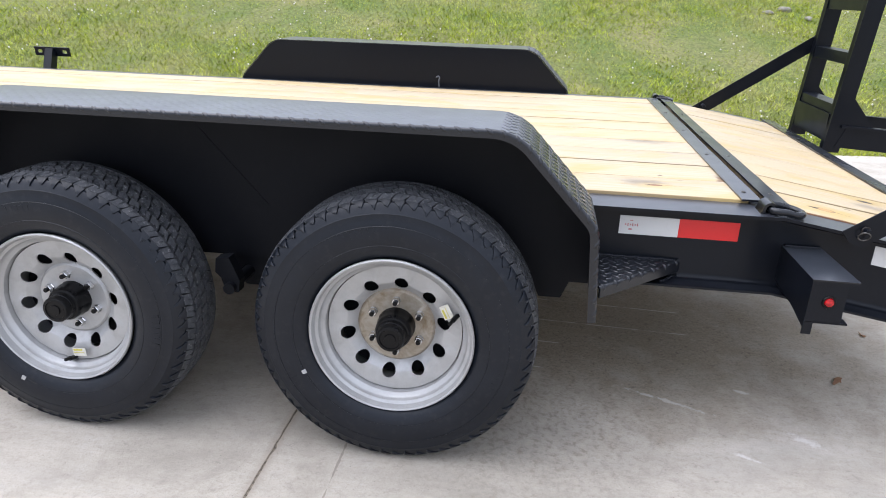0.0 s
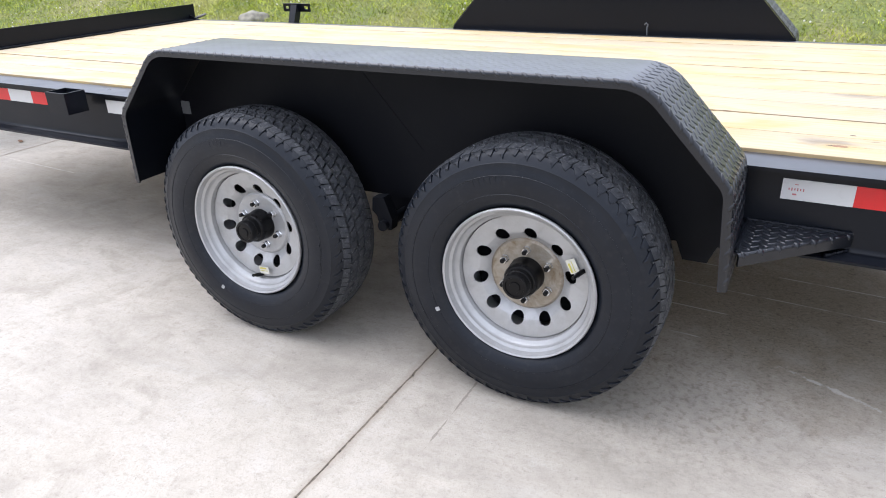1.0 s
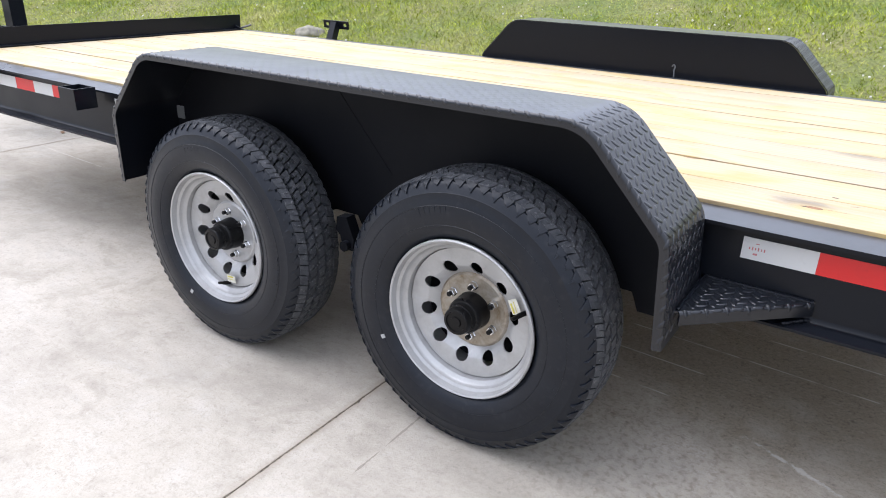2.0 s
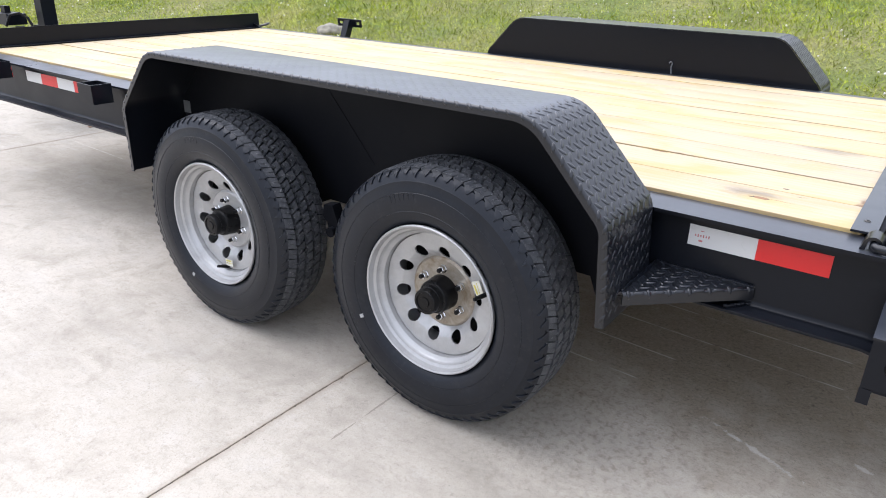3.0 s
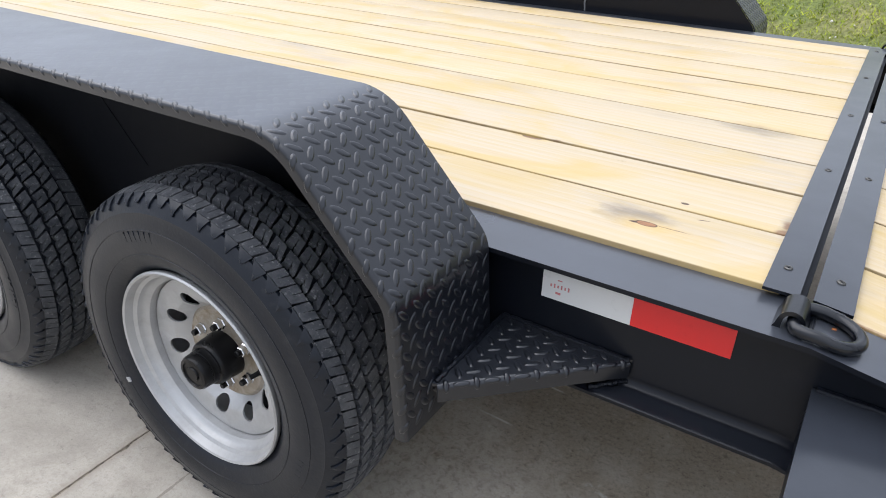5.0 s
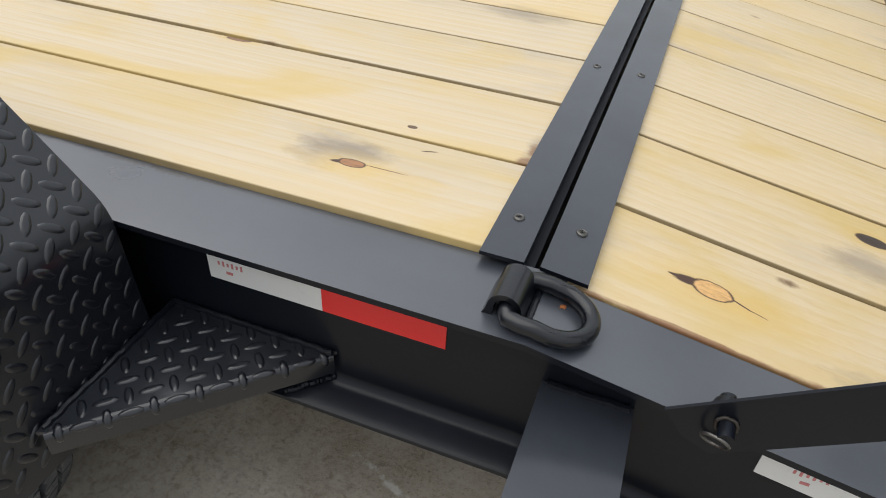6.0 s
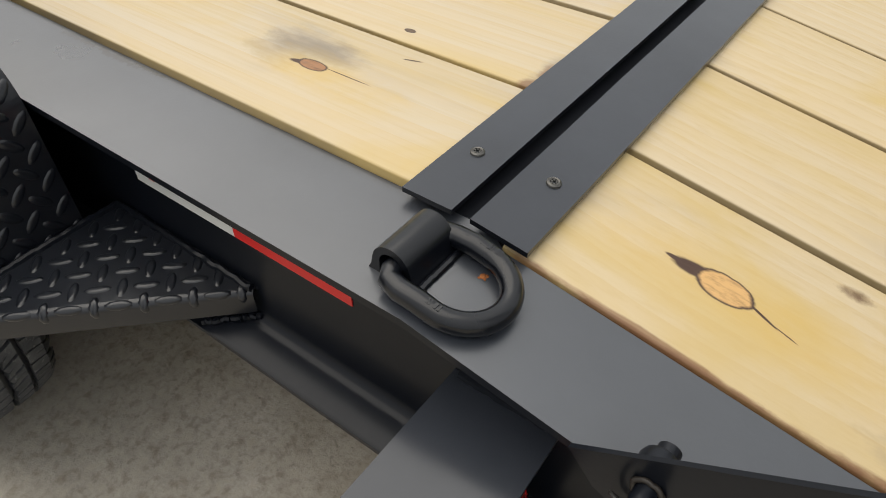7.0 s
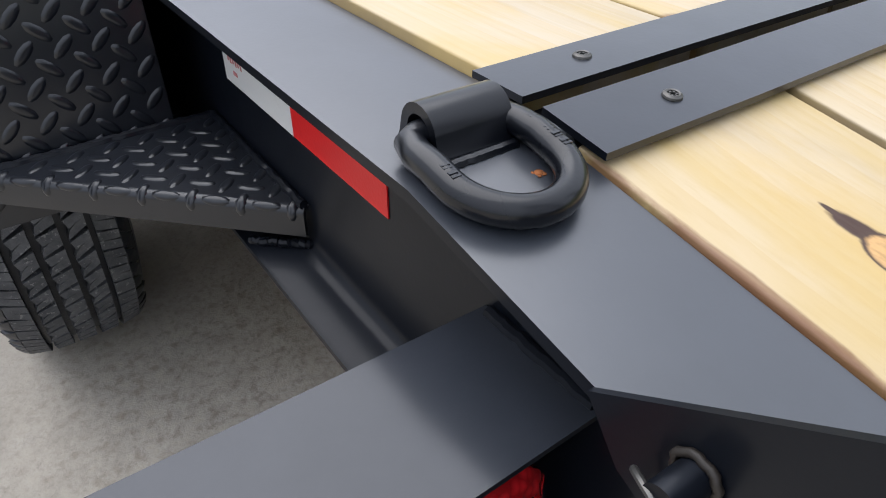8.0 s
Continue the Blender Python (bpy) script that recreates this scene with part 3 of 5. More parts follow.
def build_print(tape_part, x, z, y=-0.0047):
    """Small red print on a white strip, as plain bars."""
    bm = bmesh.new()
    for i in range(6):
        h = 0.0075 if i % 2 else 0.005
        box(bm, x + i * 0.0062, x + i * 0.0062 + 0.0026, y - 0.0006, y, z - h / 2, z + h / 2)
    box(bm, x + 0.012, x + 0.020, y - 0.0006, y, z + 0.011, z + 0.0128)
    box(bm, x + 0.010, x + 0.019, y - 0.0006, y, z - 0.0145, z - 0.0105)
    part("print", bm, RED_INK, tape_part, "faint red print marks")


def build_plank(x0, x1, y0, y1, seed, low=0.0):
    rng = random.Random(seed)
    bm = bmesh.new()
    steps = max(2, int((x1 - x0) / 0.35))
    t = 0.040
    rise = rng.uniform(-0.0008, 0.0012)
    b = 0.0022
    rings = []
    for i in range(steps + 1):
        x = x0 + (x1 - x0) * i / steps
        cup = 0.0006 * math.sin(i * 1.7 + seed)
        w0, w1 = rng.uniform(-0.0008, 0.0008), rng.uniform(-0.0008, 0.0008)
        z = DECK_TOP - low + rise + cup + drop(x)
        rings.append([bm.verts.new(p) for p in ((x, y0 + w0, z - t), (x, y1 + w1, z - t), (x, y1 + w1, z - b), (x, y1 + w1 - 0.4 * b, z - 0.3 * b), (x, y1 + w1 - 1.3 * b, z),
                                               (x, y0 + w0 + 1.3 * b, z), (x, y0 + w0 + 0.4 * b, z - 0.3 * b), (x, y0 + w0, z - b))])
    for p, q in zip(rings, rings[1:]):
        for k in range(8):
            bm.faces.new((p[k], q[k], q[(k + 1) % 8], p[(k + 1) % 8]))
    bm.faces.new(rings[0])
    bm.faces.new(rings[-1][::-1])
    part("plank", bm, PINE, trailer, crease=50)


def lug_shape(bm, place, u, v, turn, length=0.0285, width=0.0112, height=0.0018):
    """One raised, round-ended lug of tread plate; place(u, v, h) maps the sheet into space."""
    c, s = math.cos(turn), math.sin(turn)
    rings = []
    for shrink, h in ((1.0, 0.0), (0.80, 0.60), (0.50, 0.95), (0.22, 1.0)):
        ring = []
        for k in range(10):
            a = math.tau * (k + 0.5) / 10
            du = 0.5 * length * math.cos(a) * (0.35 + 0.65 * shrink)
            dv = 0.5 * width * math.sin(a) * shrink
            ring.append(bm.verts.new(place(u + du * c - dv * s, v + du * s + dv * c, h * height)))
        rings.append(ring)
    bm.faces.new(rings[-1])
    for low, top in zip(rings, rings[1:]):
        for k in range(10):
            bm.faces.new((low[k], low[(k + 1) % 10], top[(k + 1) % 10], top[k]))


def lattice(u0, u1, v0, v1, pitch=0.0342):
    for i in range(int((u1 - u0) / pitch * 2) + 2):
        for j in range(int((v1 - v0) / pitch * 2) + 2):
            if (i + j) % 2 == 0:
                u, v = u0 + i * pitch / 2, v0 + j * pitch / 2
                if u < u1 and v < v1:
                    yield u, v, math.radians(45 if i % 2 == 0 else -45)


FENDER_MID = -0.4445


def fender_outline():
    pts = [(-0.925, 0.468), (-0.925, 0.705), (-0.735, 0.909), (0.715, 0.909), (0.912, 0.700), (0.928, 0.468)]
    return rounded(pts, (0.070, 0.120, 0.130, 0.070), 9)


def build_fender(flip):
    out = fender_outline()
    n = len(out)
    normals, along = [], [0.0]
    for i in range(n):
        a, b = out[max(0, i - 1)], out[min(n - 1, i + 1)]
        t = (b - a).normalized()
        normals.append(Vector((-t.y, t.x)))
        if i:
            along.append(along[-1] + (out[i] - out[i - 1]).length)
    # across the sheet: flat, rolled edge, short lip
    y_in, y_out, r, lip = -0.050, -0.303, 0.007, 0.013
    cross = [(y_in, 0.0)] + [(y_out + r - r * math.sin(a), -r + r * math.cos(a)) for a in [k * math.pi / 12 for k in range(7)]] + [(y_out, -r - lip)]
    width = [0.0]
    for a, b in zip(cross, cross[1:]):
        width.append(width[-1] + math.dist(a, b))
    thick = 0.004

    def sheet(s, w, h):
        s, w = min(max(s, 0.0), along[-1]), min(max(w, 0.0), width[-1])
        i = max(0, min(n - 2, int(np.searchsorted(along, s)) - 1))
        f = (s - along[i]) / max(1e-9, along[i + 1] - along[i])
        p = out[i].lerp(out[i + 1], f)
        nrm = normals[i].lerp(normals[i + 1], f).normalized()
        j = max(0, min(len(cross) - 2, int(np.searchsorted(width, w)) - 1))
        g = (w - width[j]) / max(1e-9, width[j + 1] - width[j])
        c0, c1 = Vector(cross[j]), Vector(cross[j + 1])
        c = c0.lerp(c1, g)
        d = (c1 - c0).normalized()
        face = Vector((d.y, -d.x)) if d.x < 0 else Vector((-1, 0))
        if d.x < -1e-6:
            face = Vector((d.y, -d.x))
        c = c + face * h
        q = p + nrm * c.y
        y = c.x
        return Vector((FENDER_MID + q.x, (2 * MID_Y - y) if flip else y, q.y))

    bm = bmesh.new()
    rows = []
    for i in range(n):
        top = [bm.verts.new(sheet(along[i], w, 0)) for w in width]
        low = [bm.verts.new(sheet(along[i], w, -thick)) for w in width]
        rows.append(top + low[::-1])
    m = len(rows[0])
    for a, b in zip(rows, rows[1:]):
        for k in range(m):
            bm.faces.new((a[k], b[k], b[(k + 1) % m], a[(k + 1) % m]))
    bm.faces.new(rows[0])
    bm.faces.new(rows[-1][::-1])
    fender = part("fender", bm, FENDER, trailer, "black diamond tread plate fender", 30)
    bm = bmesh.new()
    for u, v, turn in lattice(0.015, along[-1] - 0.01, 0.012, width[-1] - 0.003):
        spot = sheet(u, v, 0)
        flat = spot.z > 0.907 and v < width[1]
        lug_shape(bm, sheet, u, v, turn, height=0.0001 if flat else 0.0017)
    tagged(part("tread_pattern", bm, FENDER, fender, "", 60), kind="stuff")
    # back plate that closes the wheel well against the rail
    bm = bmesh.new()
    inner = [(FENDER_MID + p.x * 0.995, p.y - 0.004) for p in out]
    y0, y1 = (-0.056, -0.048)
    if flip:
        y0, y1 = 2 * MID_Y - y0, 2 * MID_Y - y1
    slab_y(bm, inner, y0, y1)
    part("back_plate", bm, BLACK if flip else BLACK_DULL, fender)
    if not flip:
        bm = bmesh.new()
        slab_y(bm, [(-0.63, 0.84), (-0.60, 0.84), (-0.40, 0.62), (-0.43, 0.62)], -0.0575, -0.0560)
        part("stiffener", bm, BLACK_DULL, fender)
        # tape patch inside the well, its shade put into the grey
        bm = bmesh.new()
        box(bm, -1.378, -1.326, -0.0585, -0.0565, 0.646, 0.690)
        part("tape_remnant", bm, GREYED_TAPE, fender, "small tape patch painted grey for shade")
    if flip:
        bm = bmesh.new()
        tube(bm, [(-0.236, 2.040, 0.690), (-0.238, 2.034, 0.724), (-0.233, 2.030, 0.744), (-0.241, 2.027, 0.753), (-0.249, 2.030, 0.744)], 0.0038, 8)
        part("wire_hook", bm, GREYED_TAPE, fender, "small bent wire hook")
        fender.matrix_basis = Matrix.Translation((-0.001, 0, -0.010))
    return fender


def tread_blocks(bm, y0, y1, r0, r1, count, fill, phase, skew, crown0, crown1, notch=0.0):
    """Blocks of one tread rib: cut apart by slanting grooves, with a small notch in one flank."""
    step = math.tau / count
    y_mid = 0.5 * (y0 + y1)
    rng = random.Random(int(1000 * (y0 + 1)))
    for k in range(2 * count):
        first = k % 2 == 0
        span = 0.5 * fill - 0.011
        a0 = (k // 2 + phase + (0.0 if first else 0.5 * fill + 0.011)) * step
        high = r1 - rng.uniform(0.0, 0.0007)
        shear = skew if first else skew * 0.72
        cols = []
        for j in range(3):
            a = a0 + step * span * j / 2
            inset = notch * (0.5 if j == 1 else 1.0 if (j == 2) == first else 0.0)
            col = []
            for y, fall, lean in ((y0 + inset, crown0, -0.5), (y_mid, 0.5 * (crown0 + crown1), 0.0), (y1, crown1, 0.5)):
                aa = a + shear * lean * step
                for r in (r0 - fall, high - fall):
                    col.append(bm.verts.new((r * math.cos(aa), y + TYRE_Y, r * math.sin(aa))))
            cols.append(col)
        for p, q in zip(cols, cols[1:]):
            bm.faces.new((p[1], p[3], q[3], q[1]))
            bm.faces.new((p[3], p[5], q[5], q[3]))
            bm.faces.new((p[0], p[1], q[1], q[0]))
            bm.faces.new((p[4], q[4], q[5], p[5]))
        for c in (cols[0], cols[-1]):
            bm.faces.new((c[0], c[2], c[3], c[1]))
            bm.faces.new((c[2], c[4], c[5], c[3]))


def shoulder_teeth(bm, count, side):
    """Pointed buttresses that run from the tread's edge down the sidewall."""
    step = math.tau / count
    for k in range(count):
        a0 = (k + 0.04) * step
        short = k % 2
        foot = 0.3360 if not short else 0.3415
        profile = ((0.3560, 0.0800, 0.90, 0.0), (0.3505, 0.0876, 0.62, 0.10), (0.3450, 0.0925, 0.34, 0.22), (foot, 0.0968 if not short else 0.0946, 0.03, 0.36))
        rows = []
        for r, y, wide, drift in profile:
            row = []
            for f in (0.0, 0.5, 1.0):
                a = a0 + step * (drift * 0.6 + wide * f)
                lift = 0.0 if f == 0.5 else -0.0004
                row.append(bm.verts.new(((r + lift) * math.cos(a), side * (y + (0.0016 if f == 0.5 else 0.0004)) + TYRE_Y, (r + lift) * math.sin(a))))
            for f in (1.0, 0.0):
                a = a0 + step * (drift * 0.6 + wide * f)
                row.append(bm.verts.new(((r - 0.006) * math.cos(a), side * (y - 0.0060) + TYRE_Y, (r - 0.006) * math.sin(a))))
            rows.append(row)
        for p, q in zip(rows, rows[1:]):
            for i in range(5):
                bm.faces.new((p[i], p[(i + 1) % 5], q[(i + 1) % 5], q[i]))
        bm.faces.new(rows[0])
        bm.faces.new(rows[-1][::-1])


TYRE_Y = -0.009


def build_wheel():
    """The wheel about its own centre; the outer side faces -y."""
    wheel = new("wheel")
    wheel.parent = trailer
    R = 0.3640
    bm = bmesh.new()
    half = [(0.2090, -0.080), (0.2150, -0.0900), (0.2280, -0.0985), (0.2450, -0.1045), (0.2660, -0.1075), (0.2860, -0.1070), (0.3060, -0.1035), (0.3220, -0.0990), (0.3245, -0.0992), (0.3268, -0.0975), (0.3400, -0.0925), (0.3490, -0.0850), (0.3500, -0.0765), (0.3508, -0.04), (0.3510, 0)]
    prof = half + [(r, -y) for r, y in half[-2::-1]]
    prof += [(0.203, 0.074), (0.203, -0.074)]
    prof = [(r, y + TYRE_Y) for r, y in prof]
    revolve(bm, prof, 96, True)
    part("tyre", bm, RUBBER, wheel, "black rubber trailer tyre", 40)
    for r, y in ((0.2480, -0.1052), (0.2960, -0.1056)):
        bm = bmesh.new()
        tube(bm, [(r * math.cos(k * math.tau / 96), y + TYRE_Y + 0.0003, r * math.sin(k * math.tau / 96)) for k in range(96)], 0.0010, 6, True)
        part("sidewall_ring", bm, RUBBER, wheel)
    bm = bmesh.new()
    ribs = ((-0.0800, -0.0540, 0.0, 0.90, -0.30, 0.0075, 0.0014, 0.0), (-0.0460, -0.0210, 0.42, 0.81, 0.42, 0.0012, 0.0002, 0.0045), (-0.0130, 0.0130, 0.15, 0.84, 0.30, 0.0, 0.0, 0.0045),
            (0.0210, 0.0460, 0.62, 0.81, 0.42, 0.0002, 0.0012, 0.0045), (0.0540, 0.0800, 0.3, 0.90, -0.30, 0.0014, 0.0075, 0.0))
    for y0, y1, phase, fill, skew, c0, c1, notch in ribs:
        tread_blocks(bm, y0, y1, 0.3490, R, 68, fill, phase, skew, c0, c1, notch)
    part("tread", bm, TREAD, wheel, "dusty siped tyre tread", 30)
    bm = bmesh.new()
    shoulder_teeth(bm, 68, -1)
    shoulder_teeth(bm, 68, 1)
    tagged(part("shoulder_ribs", bm, RUBBER, wheel, "pointed rubber ribs on the tyre's shoulder", 25), kind="stuff")
    # worn raised lettering, unreadable, as plain bars
    bm = bmesh.new()
    for start, count, tall in ((98, 6, 0.020), (-22, 4, 0.012), (205, 5, 0.016)):
        for k in range(count):
            m = Matrix.Rotation(-math.radians(start + 3.1 * k), 4, "Y")
            box(bm, 0.273, 0.273 + tall, TYRE_Y - 0.1075, TYRE_Y - 0.1040, -0.0042, -0.0022, m)
            if k % 3:
                box(bm, 0.273 + tall * 0.8, 0.273 + tall, TYRE_Y - 0.1074, TYRE_Y - 0.1040, -0.0022, 0.0040, m)
    tagged(part("sidewall_marks", bm, RUBBER, wheel, "worn raised marks on the sidewall"), kind="stuff")
    bm = bmesh.new()
    rim = [(0.2060, -0.090), (0.2100, -0.0985), (0.2100, -0.104), (0.2070, -0.1070), (0.2030, -0.1050), (0.2005, -0.0960), (0.1985, -0.0895), (0.1945, -0.0870), (0.1915, -0.0850), (0.1890, -0.0780), (0.1865, -0.0735), (0.1815, -0.0705),
           (0.1775, -0.0670), (0.1760, -0.055), (0.1755, 0.09), (0.2060, 0.098), (0.2118, 0.104), (0.2000, 0.085), (0.1790, 0.060), (0.1790, -0.055), (0.1860, -0.066), (0.1960, -0.080)]
    revolve(bm, rim, 72, True)
    part("rim", bm, SILVER, wheel, "silver painted steel wheel rim", 35)

    # disc with ten round hand holes, domed towards its middle
    def face_y(r):
        pts = ((0.0, -0.027), (0.052, -0.027), (0.092, -0.027), (0.101, -0.025), (0.107, -0.033), (0.1265, -0.0485), (0.150, -0.0565), (0.168, -0.0585), (0.1735, -0.053))
        for (a, ya), (b, yb) in zip(pts, pts[1:]):
            if r <= b:
                return ya + (yb - ya) * (r - a) / (b - a)
        return -0.054

    def disc(r_in, r_out, holes, thick):
        bm = bmesh.new()
        loops = [[bm.verts.new((r * math.cos(k * math.tau / 80), 0, r * math.sin(k * math.tau / 80))) for k in range(80)] for r in (r_in, r_out)]
        for cx, cz, r in holes:
            loops.append([bm.verts.new((cx + r * math.cos(k * math.tau / 20), 0, cz + r * math.sin(k * math.tau / 20))) for k in range(20)])
        edges = [bm.edges.new((l[i], l[(i + 1) % len(l)])) for l in loops for i in range(len(l))]
        bmesh.ops.triangle_fill(bm, edges=edges, use_beauty=True)
        faces = list(bm.faces)
        ext = bmesh.ops.extrude_face_region(bm, geom=faces)
        moved = {v for v in ext["geom"] if isinstance(v, bmesh.types.BMVert)}
        for v in bm.verts:
            v.co.y = face_y(math.hypot(v.co.x, v.co.z)) + (thick if v in moved else 0)
        return bm

    holes = [(0.1265 * math.cos(a), 0.1265 * math.sin(a), 0.0178) for a in [math.radians(83 + 36 * k) for k in range(10)]]
    bm = disc(0.101, 0.1735, holes, 0.004)
    part("wheel_disc", bm, SILVER, wheel, "silver painted disc with ten round holes", 30)
    bm = bmesh.new()
    revolve(bm, [(0.050, -0.0290), (0.086, -0.0290), (0.0900, -0.0305), (0.0955, -0.0310), (0.0990, -0.0285), (0.1022, -0.0250), (0.1022, -0.020), (0.050, -0.022)], 72, True)
    part("centre_ring", bm, STAINED, wheel, "bronze stained bare metal centre", 30)
    bm = bmesh.new()
    revolve(bm, [(0.0, -0.004), (0.150, -0.004), (0.158, 0.004), (0.160, 0.06), (0.165, 0.075), (0.165, 0.09), (0.0, 0.09)], 32)
    part("brake_drum", bm, BLACK_DULL, wheel, "dark brake hub behind the disc")
    bm = bmesh.new()
    revolve(bm, [(0.0490, -0.0240), (0.0490, -0.0420), (0.0478, -0.0450), (0.0470, -0.0620), (0.0462, -0.0720), (0.0425, -0.0775), (0.0385, -0.0785), (0.0370, -0.0825), (0.0368, -0.0900), (0.0352, -0.0910), (0.0352, -0.0925), (0.0362, -0.0935), (0.0355, -0.1065), (0.0330, -0.1110), (0.0262, -0.1125), (0.0250, -0.1095), (0.0150, -0.1095), (0.0138, -0.1125), (0.0, -0.1130)], 36)
    part("hub_cap", bm, PLASTIC, wheel, "black plastic bearing hub cap", 30)
    bm = bmesh.new()
    revolve(bm, [(0.0125, -0.0240), (0.0125, -0.0310), (0.0108, -0.0330), (0.0108, -0.0435), (0.0095, -0.0450), (0.0066, -0.0450), (0.0066, -0.0240)], 6)
    nut = part("lug_nut", bm, CHROME, wheel, "chrome lug nut", 20)
    bm = bmesh.new()
    revolve(bm, [(0.0064, -0.0280), (0.0064, -0.0515), (0.0052, -0.0535), (0.0, -0.0535)], 14)
    stud = part("stud", bm, PLASTIC, wheel, "dark threaded stud end", 30)
    turns = [math.radians(90 + 60 * k) for k in range(6)]
    for a in turns[1:]:
        spot = Matrix.Translation((0.06985 * math.cos(a), 0, 0.06985 * math.sin(a)))
        twin(nut, spot)
        twin(stud, spot)
    nut.matrix_basis = Matrix.Translation((0.06985 * math.cos(turns[0]), 0, 0.06985 * math.sin(turns[0])))
    stud.matrix_basis = nut.matrix_basis.copy()
    a = math.radians(19)
    bm = bmesh.new()
    at = Vector((0.166 * math.cos(a), -0.064, 0.166 * math.sin(a)))
    tip = at + Vector((-0.012 * math.cos(a), -0.034, -0.012 * math.sin(a)))
    tube(bm, [at + Vector((0.004, 0.012, 0)), at, at.lerp(tip, 0.5)], 0.0065, 10)
    tube(bm, [at.lerp(tip, 0.5), tip], 0.0048, 10)
    part("valve_stem", bm, PLASTIC, wheel, "black rubber valve stem")
    bm = bmesh.new()
    m = Matrix.Rotation(-math.radians(26), 4, "Y")
    box(bm, 0.136, 0.160, -0.0635, -0.0625, -0.019, 0.019, m)
    part("label", bm, LABEL, wheel, "small pale paper label")
    bm = bmesh.new()
    box(bm, 0.139, 0.144, -0.0643, -0.0637, -0.016, 0.010, m)
    box(bm, 0.149, 0.1505, -0.0643, -0.0637, -0.016, 0.014, m)
    part("label_print", bm, YELLOW, wheel, "yellow print bars on the label")
    return wheel


def tyre_mark(wheel, angle):
    bm = bmesh.new()
    m = Matrix.Rotation(-angle, 4, "Y")
    box(bm, 0.2440, 0.2560, -0.1158, -0.1085, -0.0055, 0.0055, m)
    soften(bm, 0.001, 1)
    part("paint_mark", bm, MARK, wheel, "small pale mark on the sidewall")


def build_step():
    """Corner step of tread plate behind the fender."""
    tri = [(0.478, -0.004), (0.716, -0.004), (0.716, -0.012), (0.493, -0.234), (0.478, -0.234)]
    z = 0.532
    bm = bmesh.new()
    d = Vector((0.716 - 0.493, -0.012 + 0.234, 0)).normalized()
    nrm = Vector((d.y, -d.x, 0))
    a, b = Vector((0.493, -0.234, 0)), Vector((0.716, -0.012, 0))
    r, lip, thick = 0.008, 0.022, 0.005

    def fold(x, y, h):
        """The sheet laid flat at (x, y), rolled down over the slanting edge."""
        e = (Vector((x, y, 0)) - a).dot(nrm) + r
        if e <= 0:
            return Vector((x, y, z + h))
        turn = min(e / r, 0.5 * math.pi)
        drop = max(0.0, e - 0.5 * math.pi * r)
        flat = Vector((x, y, 0)) - nrm * e
        return flat + nrm * ((r + h) * math.sin(turn)) + Vector((0, 0, z - r + (r + h) * math.cos(turn) - drop))

    slab_z(bm, [p if i not in (2, 3) else tuple((Vector((*p, 0)) - nrm * r)[:2]) for i, p in enumerate(tri)], z - thick, z)
    reach = 0.5 * math.pi * r
    offsets = [-r + reach * k / 6 for k in range(7)] + [-r + reach + lip]
    rows = []
    for p in (a, b):
        base = [p + nrm * o for o in offsets]
        rows.append([bm.verts.new(fold(q.x, q.y, 0)) for q in base] + [bm.verts.new(fold(q.x, q.y, -thick)) for q in base[::-1]])
    count = len(rows[0])
    for k in range(count):
        bm.faces.new((rows[0][k], rows[0][(k + 1) % count], rows[1][(k + 1) % count], rows[1][k]))
    bm.faces.new(rows[0][::-1])
    bm.faces.new(rows[1])
    bmesh.ops.recalc_face_normals(bm, faces=bm.faces)
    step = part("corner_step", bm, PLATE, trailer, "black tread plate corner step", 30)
    bm = bmesh.new()
    for u, w, turn in lattice(0.484, 0.73, -0.240, -0.008):
        if (Vector((u, w, 0)) - a).dot(nrm) < 0.006 and u > 0.488:
            lug_shape(bm, fold, u, w, turn)
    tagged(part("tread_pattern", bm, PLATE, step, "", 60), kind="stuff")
    # weld beads, and the one where the rail's lower flange is cut away under the tip
    rng = random.Random(5)
    for p, q in (((0.664, -0.047, 0.4825), (0.712, -0.006, 0.4885)), ((0.484, -0.012, z), (0.484, -0.225, z)), ((0.485, -0.009, z), (0.712, -0.009, z))):
        bm = bmesh.new()
        p, q = Vector(p), Vector(q)
        tube(bm, [p.lerp(q, i / 40) + Vector((rng.uniform(-1, 1), rng.uniform(-1, 1), rng.uniform(-0.6, 1))) * 0.0011 for i in range(41)], 0.0046, 8)
        part("weld_bead", bm, BLACK, step)


